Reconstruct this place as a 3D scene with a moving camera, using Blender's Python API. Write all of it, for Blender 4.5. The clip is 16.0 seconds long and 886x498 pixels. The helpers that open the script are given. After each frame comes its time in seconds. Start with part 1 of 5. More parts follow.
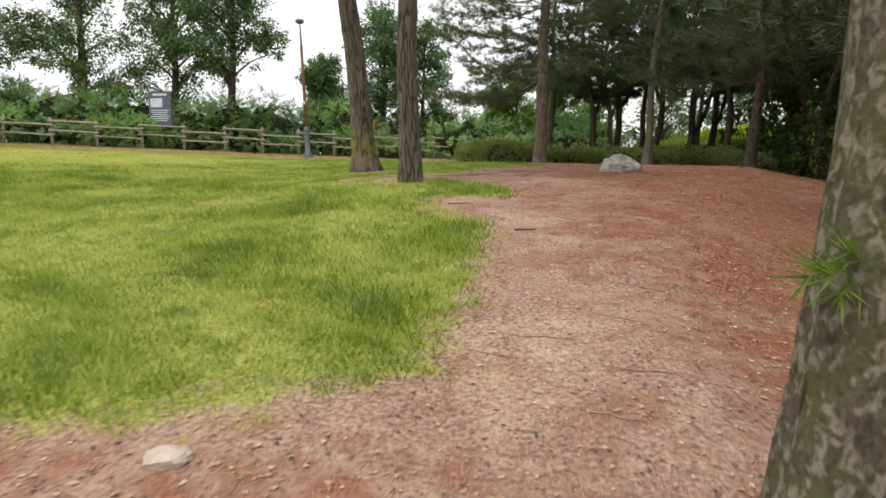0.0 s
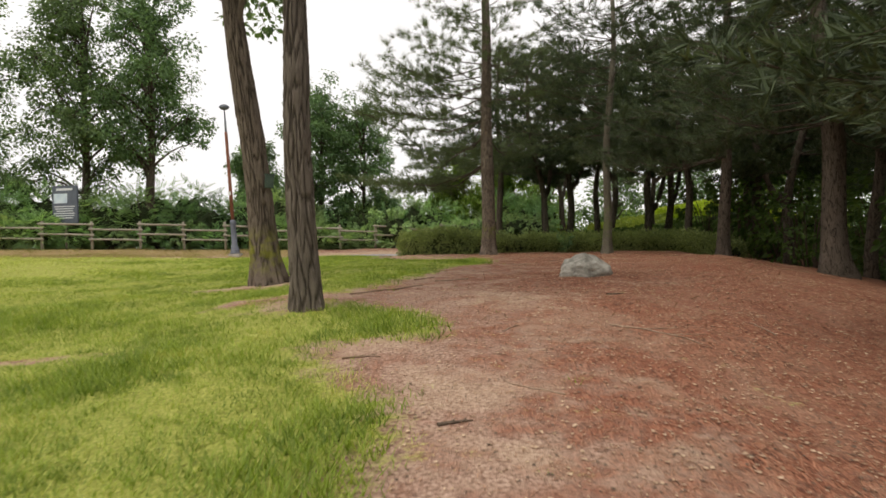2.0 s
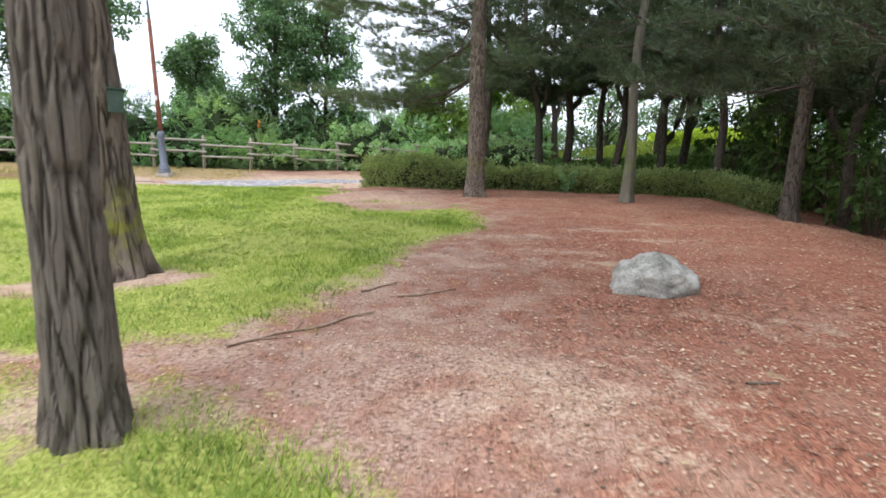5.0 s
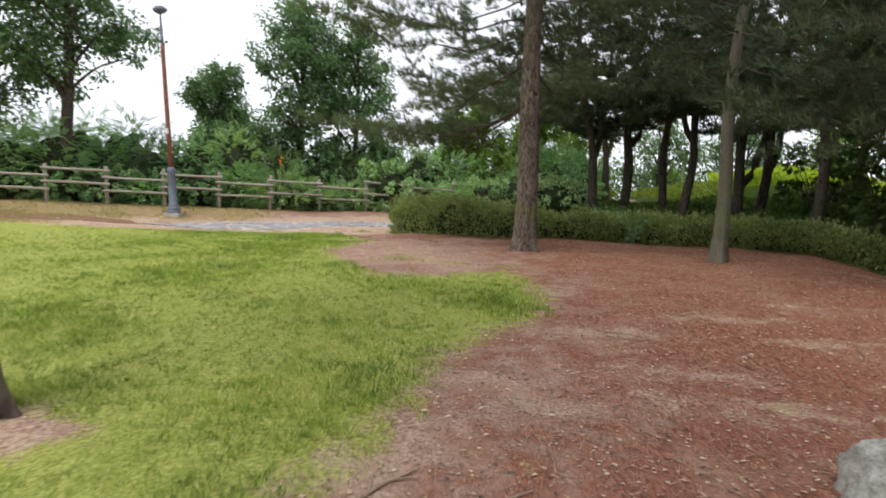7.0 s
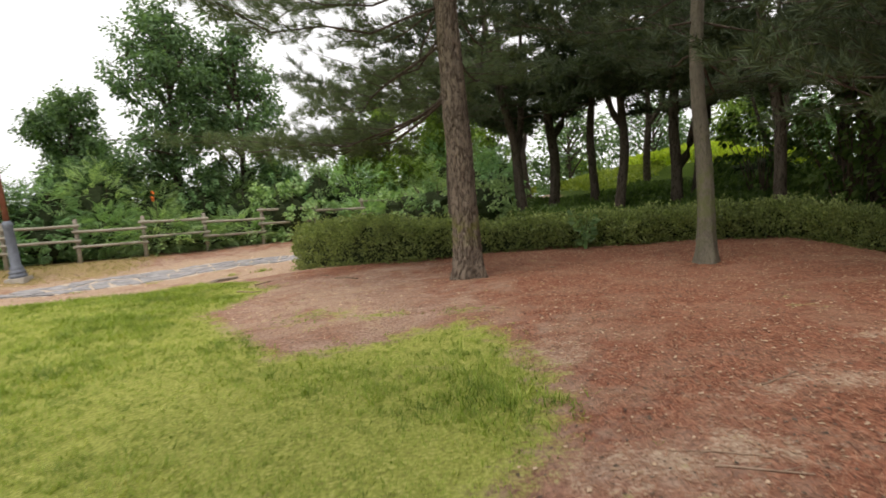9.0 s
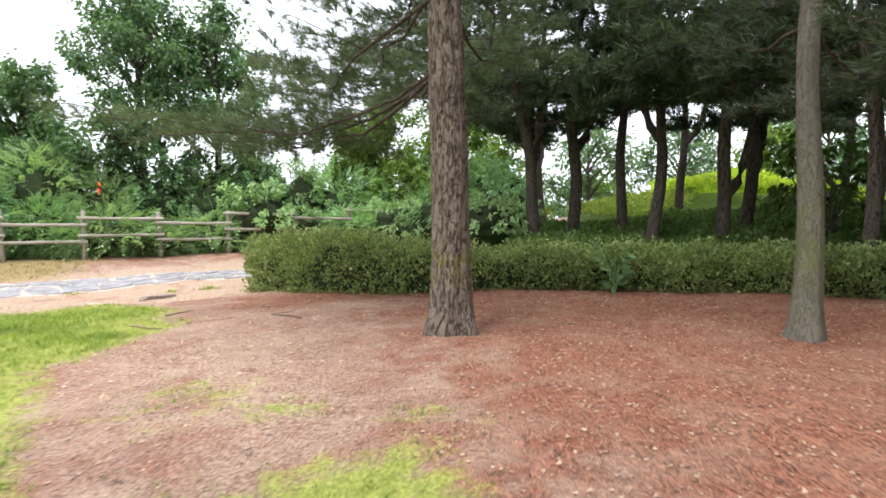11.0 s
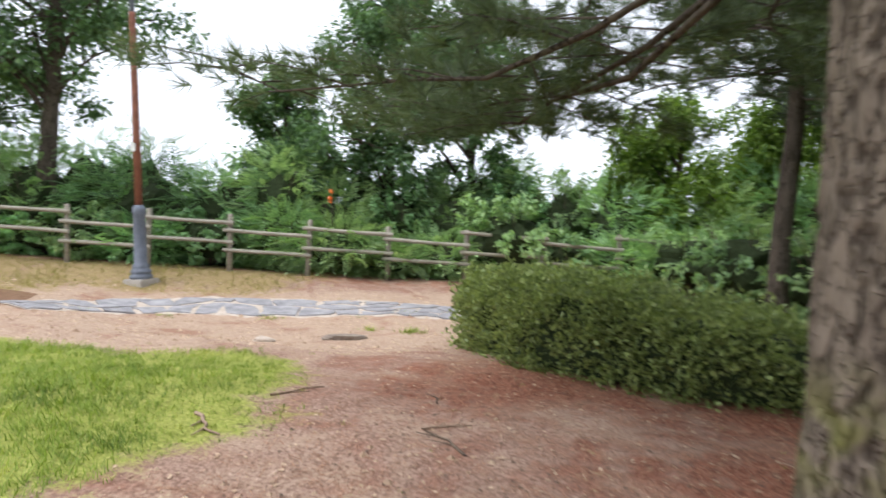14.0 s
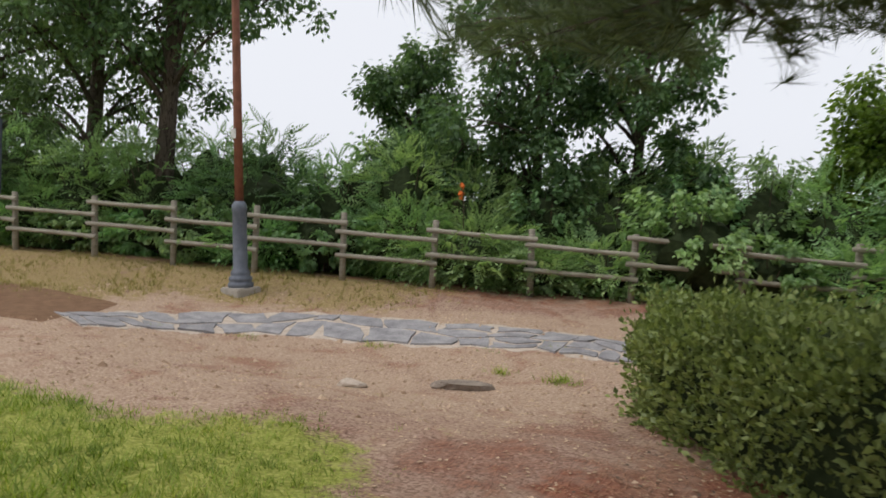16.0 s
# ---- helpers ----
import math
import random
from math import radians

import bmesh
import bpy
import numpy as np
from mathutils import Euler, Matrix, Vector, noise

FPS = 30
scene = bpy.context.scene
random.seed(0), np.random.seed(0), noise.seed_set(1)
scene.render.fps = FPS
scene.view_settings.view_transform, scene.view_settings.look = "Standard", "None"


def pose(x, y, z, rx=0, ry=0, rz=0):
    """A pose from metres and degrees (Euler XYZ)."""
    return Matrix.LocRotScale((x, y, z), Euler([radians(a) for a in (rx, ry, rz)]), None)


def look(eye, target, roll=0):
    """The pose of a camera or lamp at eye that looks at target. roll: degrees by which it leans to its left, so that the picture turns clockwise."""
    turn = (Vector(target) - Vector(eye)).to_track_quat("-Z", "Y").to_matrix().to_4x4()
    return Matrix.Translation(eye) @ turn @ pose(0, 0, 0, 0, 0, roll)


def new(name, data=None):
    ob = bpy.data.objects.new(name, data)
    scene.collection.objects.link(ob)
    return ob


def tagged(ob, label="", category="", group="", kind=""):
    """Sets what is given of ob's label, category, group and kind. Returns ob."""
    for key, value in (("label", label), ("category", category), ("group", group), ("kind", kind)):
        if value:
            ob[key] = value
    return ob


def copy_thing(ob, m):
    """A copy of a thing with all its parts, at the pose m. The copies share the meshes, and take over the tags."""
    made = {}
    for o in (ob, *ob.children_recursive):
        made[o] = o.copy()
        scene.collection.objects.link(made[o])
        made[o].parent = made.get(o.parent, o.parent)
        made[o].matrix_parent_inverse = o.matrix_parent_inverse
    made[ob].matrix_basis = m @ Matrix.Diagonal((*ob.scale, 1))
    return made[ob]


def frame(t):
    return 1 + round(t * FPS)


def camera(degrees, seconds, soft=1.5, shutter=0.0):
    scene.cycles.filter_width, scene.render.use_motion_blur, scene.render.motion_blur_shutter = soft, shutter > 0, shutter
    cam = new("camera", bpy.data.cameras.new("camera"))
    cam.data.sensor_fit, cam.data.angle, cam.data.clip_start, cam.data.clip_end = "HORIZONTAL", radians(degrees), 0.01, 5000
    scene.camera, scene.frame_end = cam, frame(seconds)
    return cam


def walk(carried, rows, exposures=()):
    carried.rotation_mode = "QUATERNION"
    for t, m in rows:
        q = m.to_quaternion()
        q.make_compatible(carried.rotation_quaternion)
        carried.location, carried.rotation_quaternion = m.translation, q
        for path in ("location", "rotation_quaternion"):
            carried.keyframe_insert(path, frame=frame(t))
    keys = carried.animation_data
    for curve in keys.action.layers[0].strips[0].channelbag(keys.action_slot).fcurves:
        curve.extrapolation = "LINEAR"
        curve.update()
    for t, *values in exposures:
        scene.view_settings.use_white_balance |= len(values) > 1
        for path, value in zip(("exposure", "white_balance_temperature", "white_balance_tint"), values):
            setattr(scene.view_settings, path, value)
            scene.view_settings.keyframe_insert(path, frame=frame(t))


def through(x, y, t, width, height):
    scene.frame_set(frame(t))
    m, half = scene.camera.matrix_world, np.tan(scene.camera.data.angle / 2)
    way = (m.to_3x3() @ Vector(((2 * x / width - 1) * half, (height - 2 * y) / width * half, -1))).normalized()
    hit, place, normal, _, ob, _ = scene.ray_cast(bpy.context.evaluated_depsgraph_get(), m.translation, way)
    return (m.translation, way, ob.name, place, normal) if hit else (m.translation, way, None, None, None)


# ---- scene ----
cam = camera(69.4, 16.0, 1.6, 0.45)
SKY = 0.1
EXPOSURES = [(0.0, 0.3, 6800, 10), (0.5, 0.12, 6900, 10), (1.0, 0.16, 7050, 10), (2.0, 0.1, 7200, 10), (2.5, 0.0, 7116, 10), (3.2, 0.4, 6800, 10), (5.5, 0.9, 5850, 10), (6.5, 0.66, 6350, 10), (7.0, 0.4, 6350, 10), (7.5, 0.42, 6500, 10), (8.5, 0.18, 7000, 10), (9.2, 0.5, 7000, 10), (11.5, 1.3, 6100, 10), (12.5, 1.5, 6100, 10), (13.5, 1.55, 5900, 10), (14.0, 0.7, 6100, 10), (14.5, 0.17, 6300, 10), (15.0, 0.12, 6400, 10), (16.0, -0.17, 6500, 10)]
PATH = [
    (0, (2.083, 1.401, 0.609), (1.867, 3.371, 0.342), 0.8),
    (0.5, (2.177, 1.993, 0.654), (1.95, 3.96, 0.373), 0.3),
    (1, (2.189, 2.747, 0.799), (1.917, 4.72, 0.623), 0.1),
    (1.5, (2.269, 3.368, 0.956), (2.241, 5.366, 0.851), -0.4),
    (2, (2.306, 4.057, 1.017), (2.225, 6.055, 0.996), -1.2),
    (2.5, (2.285, 4.767, 1.042), (2.397, 6.763, 0.992), -1.7),
    (3, (2.248, 5.591, 1.08), (2.274, 7.58, 0.868), -0.5),
    (3.2, (2.186, 5.935, 1.115), (2.097, 7.93, 1.007), -0.3),
    (5.3, (2.146, 8.462, 1.685), (2.155, 10.437, 1.37), 1.2),
    (5.5, (2.129, 8.701, 1.699), (2.054, 10.677, 1.401), -0.5),
    (6, (2.086, 9.319, 1.797), (1.999, 11.308, 1.597), 1.3),
    (6.5, (2.02, 10.038, 1.816), (1.798, 12.021, 1.679), 1.9),
    (7, (2.016, 10.837, 1.791), (1.908, 12.824, 1.593), 1.6),
    (7.5, (1.968, 11.391, 1.871), (1.848, 13.372, 1.621), -1.4),
    (8, (1.807, 12.193, 1.858), (1.685, 14.189, 1.806), -1.6),
    (8.5, (1.791, 12.819, 1.888), (1.834, 14.813, 1.735), -6.2),
    (8.9, (1.729, 13.367, 1.936), (1.782, 15.359, 1.759), -4.2),
    (9, (1.728, 13.485, 1.93), (1.899, 15.469, 1.749), -5.0),
    (11.3, (2.458, 16.824, 1.928), (2.621, 18.813, 1.798), -0.4),
    (11.5, (2.52, 17.11, 1.927), (2.831, 19.081, 1.798), -1.7),
    (12, (2.617, 17.589, 2.027), (2.804, 19.577, 1.922), 1.4),
    (12.5, (2.644, 18.317, 2.019), (2.832, 20.304, 1.894), 3.0),
    (13, (2.691, 18.946, 2.024), (2.71, 20.943, 1.904), 3.5),
    (13.5, (2.495, 19.721, 2.002), (2.261, 21.705, 1.915), 4.3),
    (14, (2.312, 20.521, 1.933), (1.606, 22.391, 1.864), 2.3),
    (14.5, (2.051, 21.246, 1.948), (1.202, 23.057, 1.912), 4.3),
    (15, (1.843, 21.826, 1.98), (0.957, 23.619, 1.958), 3.8),
    (15.5, (1.518, 22.556, 1.929), (0.463, 24.255, 1.934), 2.0),
    (16, (1.215, 23.029, 1.923), (0.098, 24.686, 1.842), 2.8),
]
walk(cam, [(t, look(eye, target, roll)) for t, eye, target, roll in PATH], EXPOSURES)

# ---- world and light ----
world = bpy.data.worlds.new("overcast")
scene.world = world
world.use_nodes = True
wn, wl = world.node_tree.nodes, world.node_tree.links
wn.clear()
sky = wn.new("ShaderNodeTexSky")
sky.sky_type, sky.sun_disc = "NISHITA", False
sky.sun_elevation, sky.sun_rotation = radians(62), radians(229)
sky.air_density, sky.dust_density, sky.ozone_density = 1.0, 6.0, 0.6
grey = wn.new("ShaderNodeHueSaturation")
grey.inputs["Saturation"].default_value = 0.1
veil = wn.new("ShaderNodeMix")
veil.data_type = "RGBA"
veil.inputs[0].default_value = 0.85
veil.inputs[7].default_value = (10.6, 10.9, 11.7, 1)
back = wn.new("ShaderNodeBackground")
back.inputs["Strength"].default_value = SKY
wout = wn.new("ShaderNodeOutputWorld")
wl.new(sky.outputs[0], grey.inputs["Color"])
wl.new(grey.outputs[0], veil.inputs[6])
wl.new(veil.outputs[2], back.inputs["Color"])
wl.new(back.outputs[0], wout.inputs["Surface"])
sun = new("sun", bpy.data.lights.new("sun", "SUN"))
sun.data.energy, sun.data.angle, sun.data.color = 1.5, radians(25), (1.0, 0.96, 0.9)
sun.matrix_world = look((-6, -5.25, 15), (0, 0, 0))


# ---- materials ----
def nodes_of(name, rough=0.8, spec=0.3):
    m = bpy.data.materials.new(name)
    m.use_nodes = True
    n, l = m.node_tree.nodes, m.node_tree.links
    b = n["Principled BSDF"]
    b.inputs["Roughness"].default_value = rough
    b.inputs["Specular IOR Level"].default_value = spec
    return m, n, l, b


def noise_node(n, l, scale, detail=4.0, stretch=None, vector=None):
    t = n.new("ShaderNodeTexNoise")
    t.inputs["Scale"].default_value, t.inputs["Detail"].default_value = scale, detail
    if vector is None:
        vector = n.new("ShaderNodeTexCoord").outputs["Object"]
    if stretch:
        mp = n.new("ShaderNodeMapping")
        mp.inputs["Scale"].default_value = stretch
        l.new(vector, mp.inputs["Vector"])
        vector = mp.outputs[0]
    l.new(vector, t.inputs["Vector"])
    return t


def ramp(n, l, fac, stops):
    r = n.new("ShaderNodeValToRGB")
    while len(r.color_ramp.elements) < len(stops):
        r.color_ramp.elements.new(0.5)
    for e, (p, c) in zip(r.color_ramp.elements, stops):
        e.position, e.color = p, (*c, 1) if len(c) == 3 else c
    l.new(fac, r.inputs["Fac"])
    return r.outputs["Color"]


def mix(n, l, fac, a, b, how="MIX"):
    m = n.new("ShaderNodeMix")
    m.data_type, m.blend_type = "RGBA", how
    for sock, v in ((m.inputs[0], fac), (m.inputs[6], a), (m.inputs[7], b)):
        if isinstance(v, (int, float)):
            sock.default_value = v
        elif isinstance(v, tuple):
            sock.default_value = (*v, 1)
        else:
            l.new(v, sock)
    return m.outputs[2]


def maths(n, l, how, a, b):
    m = n.new("ShaderNodeMath")
    m.operation = how
    for sock, v in zip(m.inputs, (a, b)):
        if isinstance(v, (int, float)):
            sock.default_value = v
        else:
            l.new(v, sock)
    return m.outputs[0]


def bump(n, l, b, height, strength=0.5, distance=0.02):
    k = n.new("ShaderNodeBump")
    k.inputs["Strength"].default_value, k.inputs["Distance"].default_value = strength, distance
    l.new(height, k.inputs["Height"])
    l.new(k.outputs[0], b.inputs["Normal"])


def plain(name, low, high, scale=8.0, rough=0.7, spec=0.3, metal=0.0, stretch=None, relief=0.3, dist=0.01):
    """A surface between two colours, with coarse stains and fine grain."""
    m, n, l, b = nodes_of(name, rough, spec)
    b.inputs["Metallic"].default_value = metal
    big = noise_node(n, l, scale, 5, stretch)
    fine = noise_node(n, l, scale * 9, 3, stretch)
    f = maths(n, l, "ADD", maths(n, l, "MULTIPLY", big.outputs["Fac"], 0.65), maths(n, l, "MULTIPLY", fine.outputs["Fac"], 0.35))
    l.new(ramp(n, l, f, [(0.33, low), (0.67, high)]), b.inputs["Base Color"])
    bump(n, l, b, f, relief, dist)
    return m


def leafy(name, dark, light, tip=None, rough=0.55, through=0.35, clump_scale=0.9, clump_share=0.5, each=0.0):
    """Leaves: each one of its own shade, some of the light going through."""
    m, n, l, b = nodes_of(name, rough, 0.25)
    geo = n.new("ShaderNodeNewGeometry")
    clump = noise_node(n, l, clump_scale, 3)
    f = maths(n, l, "ADD", maths(n, l, "MULTIPLY", geo.outputs["Random Per Island"], 0.55), maths(n, l, "MULTIPLY", maths(n, l, "ADD", maths(n, l, "MULTIPLY", maths(n, l, "SUBTRACT", clump.outputs["Fac"], 0.5), clump_share * 2), 0.5), 0.5))
    stops = [(0.15, dark), (0.8, light)] + ([(0.97, tip)] if tip else [])
    c = ramp(n, l, f, stops)
    if each:
        own = n.new("ShaderNodeObjectInfo").outputs["Random"]
        shade = n.new("ShaderNodeHueSaturation")
        l.new(maths(n, l, "ADD", maths(n, l, "MULTIPLY", own, 0.07 * each), 0.5 - 0.05 * each), shade.inputs["Hue"])
        l.new(maths(n, l, "ADD", maths(n, l, "MULTIPLY", maths(n, l, "FRACT", maths(n, l, "MULTIPLY", own, 7.3), 0), 0.6 * each), 1 - 0.3 * each), shade.inputs["Value"])
        l.new(c, shade.inputs["Color"])
        c = shade.outputs[0]
    l.new(c, b.inputs["Base Color"])
    tr = n.new("ShaderNodeBsdfTranslucent")
    l.new(mix(n, l, 1.0, c, (1.25, 1.3, 0.7), "MULTIPLY"), tr.inputs["Color"])
    ms = n.new("ShaderNodeMixShader")
    ms.inputs[0].default_value = through
    l.new(b.outputs[0], ms.inputs[1])
    l.new(tr.outputs[0], ms.inputs[2])
    l.new(ms.outputs[0], n["Material Output"].inputs["Surface"])
    return m


def bark(name, ridge, furrow, moss=None, scale=9.0, tall=0.32, moss_low=0.2, moss_high=0.8, wide=0.12, cross=0.75, drawn=1.0):
    """Plated bark with dark furrows; moss in a band above the root collar."""
    m, n, l, b = nodes_of(name, 0.92, 0.15)
    co = n.new("ShaderNodeTexCoord").outputs["Object"]
    warp = noise_node(n, l, 9.0, 4, (1, 1, 0.5), co)
    moved = mix(n, l, wide, co, warp.outputs["Color"], "ADD")

    def fissure(size, long, thin):
        """Dark where a stretched noise crosses its middle: long branching cracks."""
        t = noise_node(n, l, size, 1.5, (1, 1, long), moved)
        gap = maths(n, l, "ABSOLUTE", maths(n, l, "SUBTRACT", t.outputs["Fac"], 0.5), 0)
        return ramp(n, l, gap, [(0.0, (0, 0, 0)), (thin * 0.5, (0.35, 0.35, 0.35)), (thin, (1, 1, 1))])

    fine = noise_node(n, l, 45, 5, (1, 1, 0.35), co)
    stain = noise_node(n, l, 3, 4, None, co)
    long_crack = fissure(scale, tall, 0.035)
    short_crack = fissure(scale * 1.5, tall * 2.6, 0.022)
    plate = mix(n, l, cross, long_crack, short_crack, "MULTIPLY")
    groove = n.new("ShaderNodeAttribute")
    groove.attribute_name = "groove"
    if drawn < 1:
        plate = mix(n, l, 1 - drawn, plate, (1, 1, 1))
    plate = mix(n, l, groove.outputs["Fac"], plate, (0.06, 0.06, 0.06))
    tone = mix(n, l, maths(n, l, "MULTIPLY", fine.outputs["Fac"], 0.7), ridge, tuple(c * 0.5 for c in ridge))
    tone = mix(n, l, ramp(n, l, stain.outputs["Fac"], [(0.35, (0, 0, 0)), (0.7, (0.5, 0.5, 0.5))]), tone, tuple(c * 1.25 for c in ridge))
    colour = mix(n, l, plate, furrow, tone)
    if moss:
        z = n.new("ShaderNodeSeparateXYZ")
        l.new(co, z.inputs[0])
        up = ramp(n, l, maths(n, l, "MULTIPLY", z.outputs[2], 0.5), [(moss_low / 2, (0, 0, 0)), ((moss_low + moss_high) / 4, (1, 1, 1)), (moss_high / 2, (0, 0, 0))])
        spots = ramp(n, l, noise_node(n, l, 7, 5, None, co).outputs["Fac"], [(0.42, (0, 0, 0)), (0.6, (0.85, 0.85, 0.85))])
        colour = mix(n, l, mix(n, l, 1.0, up, spots, "MULTIPLY"), colour, moss)
    l.new(colour, b.inputs["Base Color"])
    h = maths(n, l, "ADD", plate, maths(n, l, "MULTIPLY", fine.outputs["Fac"], 0.35))
    bump(n, l, b, h, 0.9, 0.025)
    return m


def lichen_bark(name):
    """Smooth grey-brown bark with pale lichen blotches and moss."""
    m, n, l, b = nodes_of(name, 0.92, 0.12)
    co = n.new("ShaderNodeTexCoord").outputs["Object"]
    fine = noise_node(n, l, 60, 5, (1, 1, 0.6), co)
    blotch = noise_node(n, l, 26, 4, (1, 1, 0.7), co)
    blotch.inputs["Distortion"].default_value = 0.7
    moss = noise_node(n, l, 4.5, 5, None, co)
    knob = noise_node(n, l, 16, 2, (1, 1, 0.5), co)
    c = ramp(n, l, fine.outputs["Fac"], [(0.3, (0.045, 0.037, 0.027)), (0.7, (0.12, 0.098, 0.073))])
    c = mix(n, l, ramp(n, l, moss.outputs["Fac"], [(0.42, (0, 0, 0)), (0.6, (0.75, 0.75, 0.75))]), c, (0.075, 0.082, 0.032))
    c = mix(n, l, ramp(n, l, blotch.outputs["Fac"], [(0.5, (0, 0, 0)), (0.62, (0.7, 0.7, 0.7))]), c, (0.25, 0.225, 0.18))
    c = mix(n, l, ramp(n, l, knob.outputs["Fac"], [(0.3, (0.8, 0.8, 0.8)), (0.4, (0, 0, 0))]), c, (0.035, 0.028, 0.02))
    l.new(c, b.inputs["Base Color"])
    bump(n, l, b, maths(n, l, "ADD", knob.outputs["Fac"], maths(n, l, "MULTIPLY", fine.outputs["Fac"], 0.4)), 0.8, 0.03)
    return m


def ground_material():
    m, n, l, b = nodes_of("earth", 0.95, 0.1)
    co = n.new("ShaderNodeTexCoord").outputs["Object"]

    def zone(name):
        a = n.new("ShaderNodeAttribute")
        a.attribute_name = name
        return a.outputs["Fac"]

    fine = noise_node(n, l, 38, 6, None, co)
    mid = noise_node(n, l, 5.5, 5, None, co)
    big = noise_node(n, l, 0.9, 4, None, co)
    scuff = noise_node(n, l, 1.5, 7, None, co)
    scuff.inputs["Distortion"].default_value = 0.8
    streak = noise_node(n, l, 30, 4, (1, 0.35, 1), co)
    streak.inputs["Distortion"].default_value = 1.6
    flake = n.new("ShaderNodeTexVoronoi")
    flake.inputs["Scale"].default_value = 34
    l.new(co, flake.inputs["Vector"])
    chip = ramp(n, l, flake.outputs["Distance"], [(0.10, (1, 1, 1)), (0.22, (0, 0, 0))])
    # Needle reds, also darkened for the shade under the grove on the right.
    needles = ramp(n, l, streak.outputs["Fac"], [(0.3, (0.07, 0.032, 0.023)), (0.5, (0.245, 0.098, 0.06)), (0.7, (0.42, 0.2, 0.125))])
    needles = mix(n, l, ramp(n, l, big.outputs["Fac"], [(0.4, (0, 0, 0)), (0.65, (0.55, 0.55, 0.55))]), needles, (0.24, 0.10, 0.065))
    soil = ramp(n, l, fine.outputs["Fac"], [(0.32, (0.17, 0.10, 0.075)), (0.52, (0.34, 0.22, 0.165)), (0.7, (0.49, 0.345, 0.275))])
    sand = ramp(n, l, fine.outputs["Fac"], [(0.28, (0.29, 0.19, 0.135)), (0.5, (0.42, 0.30, 0.215)), (0.75, (0.55, 0.425, 0.33))])
    under = ramp(n, l, fine.outputs["Fac"], [(0.3, (0.18, 0.185, 0.045)), (0.55, (0.31, 0.335, 0.075)), (0.75, (0.45, 0.41, 0.15))])
    dry = ramp(n, l, fine.outputs["Fac"], [(0.3, (0.18, 0.12, 0.06)), (0.55, (0.34, 0.25, 0.12)), (0.75, (0.45, 0.36, 0.2))])
    hill = ramp(n, l, fine.outputs["Fac"], [(0.3, (0.05, 0.085, 0.02)), (0.7, (0.14, 0.2, 0.04))])

    def blend(fac, amount=0.55):
        f = maths(n, l, "ADD", fac, maths(n, l, "MULTIPLY", maths(n, l, "SUBTRACT", mid.outputs["Fac"], 0.5), amount * 1.6))
        f = maths(n, l, "ADD", f, maths(n, l, "MULTIPLY", maths(n, l, "SUBTRACT", fine.outputs["Fac"], 0.5), amount))
        f = maths(n, l, "ADD", f, maths(n, l, "MULTIPLY", maths(n, l, "SUBTRACT", big.outputs["Fac"], 0.5), amount))
        return ramp(n, l, f, [(0.3, (0, 0, 0)), (0.7, (1, 1, 1))])

    c = mix(n, l, blend(zone("needle"), 0.9), soil, needles)
    worn = ramp(n, l, scuff.outputs["Fac"], [(0.46, (0, 0, 0)), (0.68, (0.75, 0.75, 0.75))])
    c = mix(n, l, maths(n, l, "MULTIPLY", worn, maths(n, l, "SUBTRACT", 1.3, zone("needle"))), c, sand)
    c = mix(n, l, blend(zone("sand"), 0.8), c, sand)
    damp = ramp(n, l, scuff.outputs["Fac"], [(0.3, (0.6, 0.6, 0.6)), (0.47, (0, 0, 0))])
    c = mix(n, l, damp, c, needles)
    c = mix(n, l, mix(n, l, 1.0, chip, ramp(n, l, mid.outputs["Fac"], [(0.5, (0, 0, 0)), (0.62, (0.6, 0.6, 0.6))]), "MULTIPLY"), c, (0.62, 0.48, 0.36))
    c = mix(n, l, blend(zone("dry"), 0.9), c, dry)
    c = mix(n, l, blend(zone("grass"), 0.8), c, under)
    c = mix(n, l, zone("far"), c, hill)
    l.new(c, b.inputs["Base Color"])
    h = maths(n, l, "ADD", maths(n, l, "MULTIPLY", fine.outputs["Fac"], 0.5), streak.outputs["Fac"])
    bump(n, l, b, h, 0.7, 0.02)
    return m


EARTH = ground_material()
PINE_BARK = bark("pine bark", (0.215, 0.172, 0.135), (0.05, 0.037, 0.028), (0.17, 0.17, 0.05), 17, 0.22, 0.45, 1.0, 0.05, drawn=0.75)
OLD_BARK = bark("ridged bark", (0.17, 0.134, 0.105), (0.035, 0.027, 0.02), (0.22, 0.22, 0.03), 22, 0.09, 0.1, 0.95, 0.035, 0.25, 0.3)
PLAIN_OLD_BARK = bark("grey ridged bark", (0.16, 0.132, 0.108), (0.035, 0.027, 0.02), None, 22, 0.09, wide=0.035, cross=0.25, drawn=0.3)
DARK_BARK = bark("dark bark", (0.13, 0.105, 0.082), (0.04, 0.03, 0.022), None, 16, 0.22, wide=0.05)
START_BARK = lichen_bark("lichen-blotched bark")
GREY_BARK = bark("grey mossy bark", (0.2, 0.18, 0.14), (0.07, 0.06, 0.043), (0.14, 0.16, 0.06), 20, 0.35, 0.0, 1.9, 0.06, drawn=0.45)
# Two colours of one foliage: open-sky light painted into this, NEEDLES kept darker.
SKYLIT_NEEDLES = leafy("pine needles tinted sky-lit", (0.038, 0.06, 0.03), (0.16, 0.205, 0.1), (0.26, 0.3, 0.15), 0.5, 0.35)
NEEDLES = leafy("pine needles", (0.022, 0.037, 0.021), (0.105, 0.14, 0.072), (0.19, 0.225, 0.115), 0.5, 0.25)
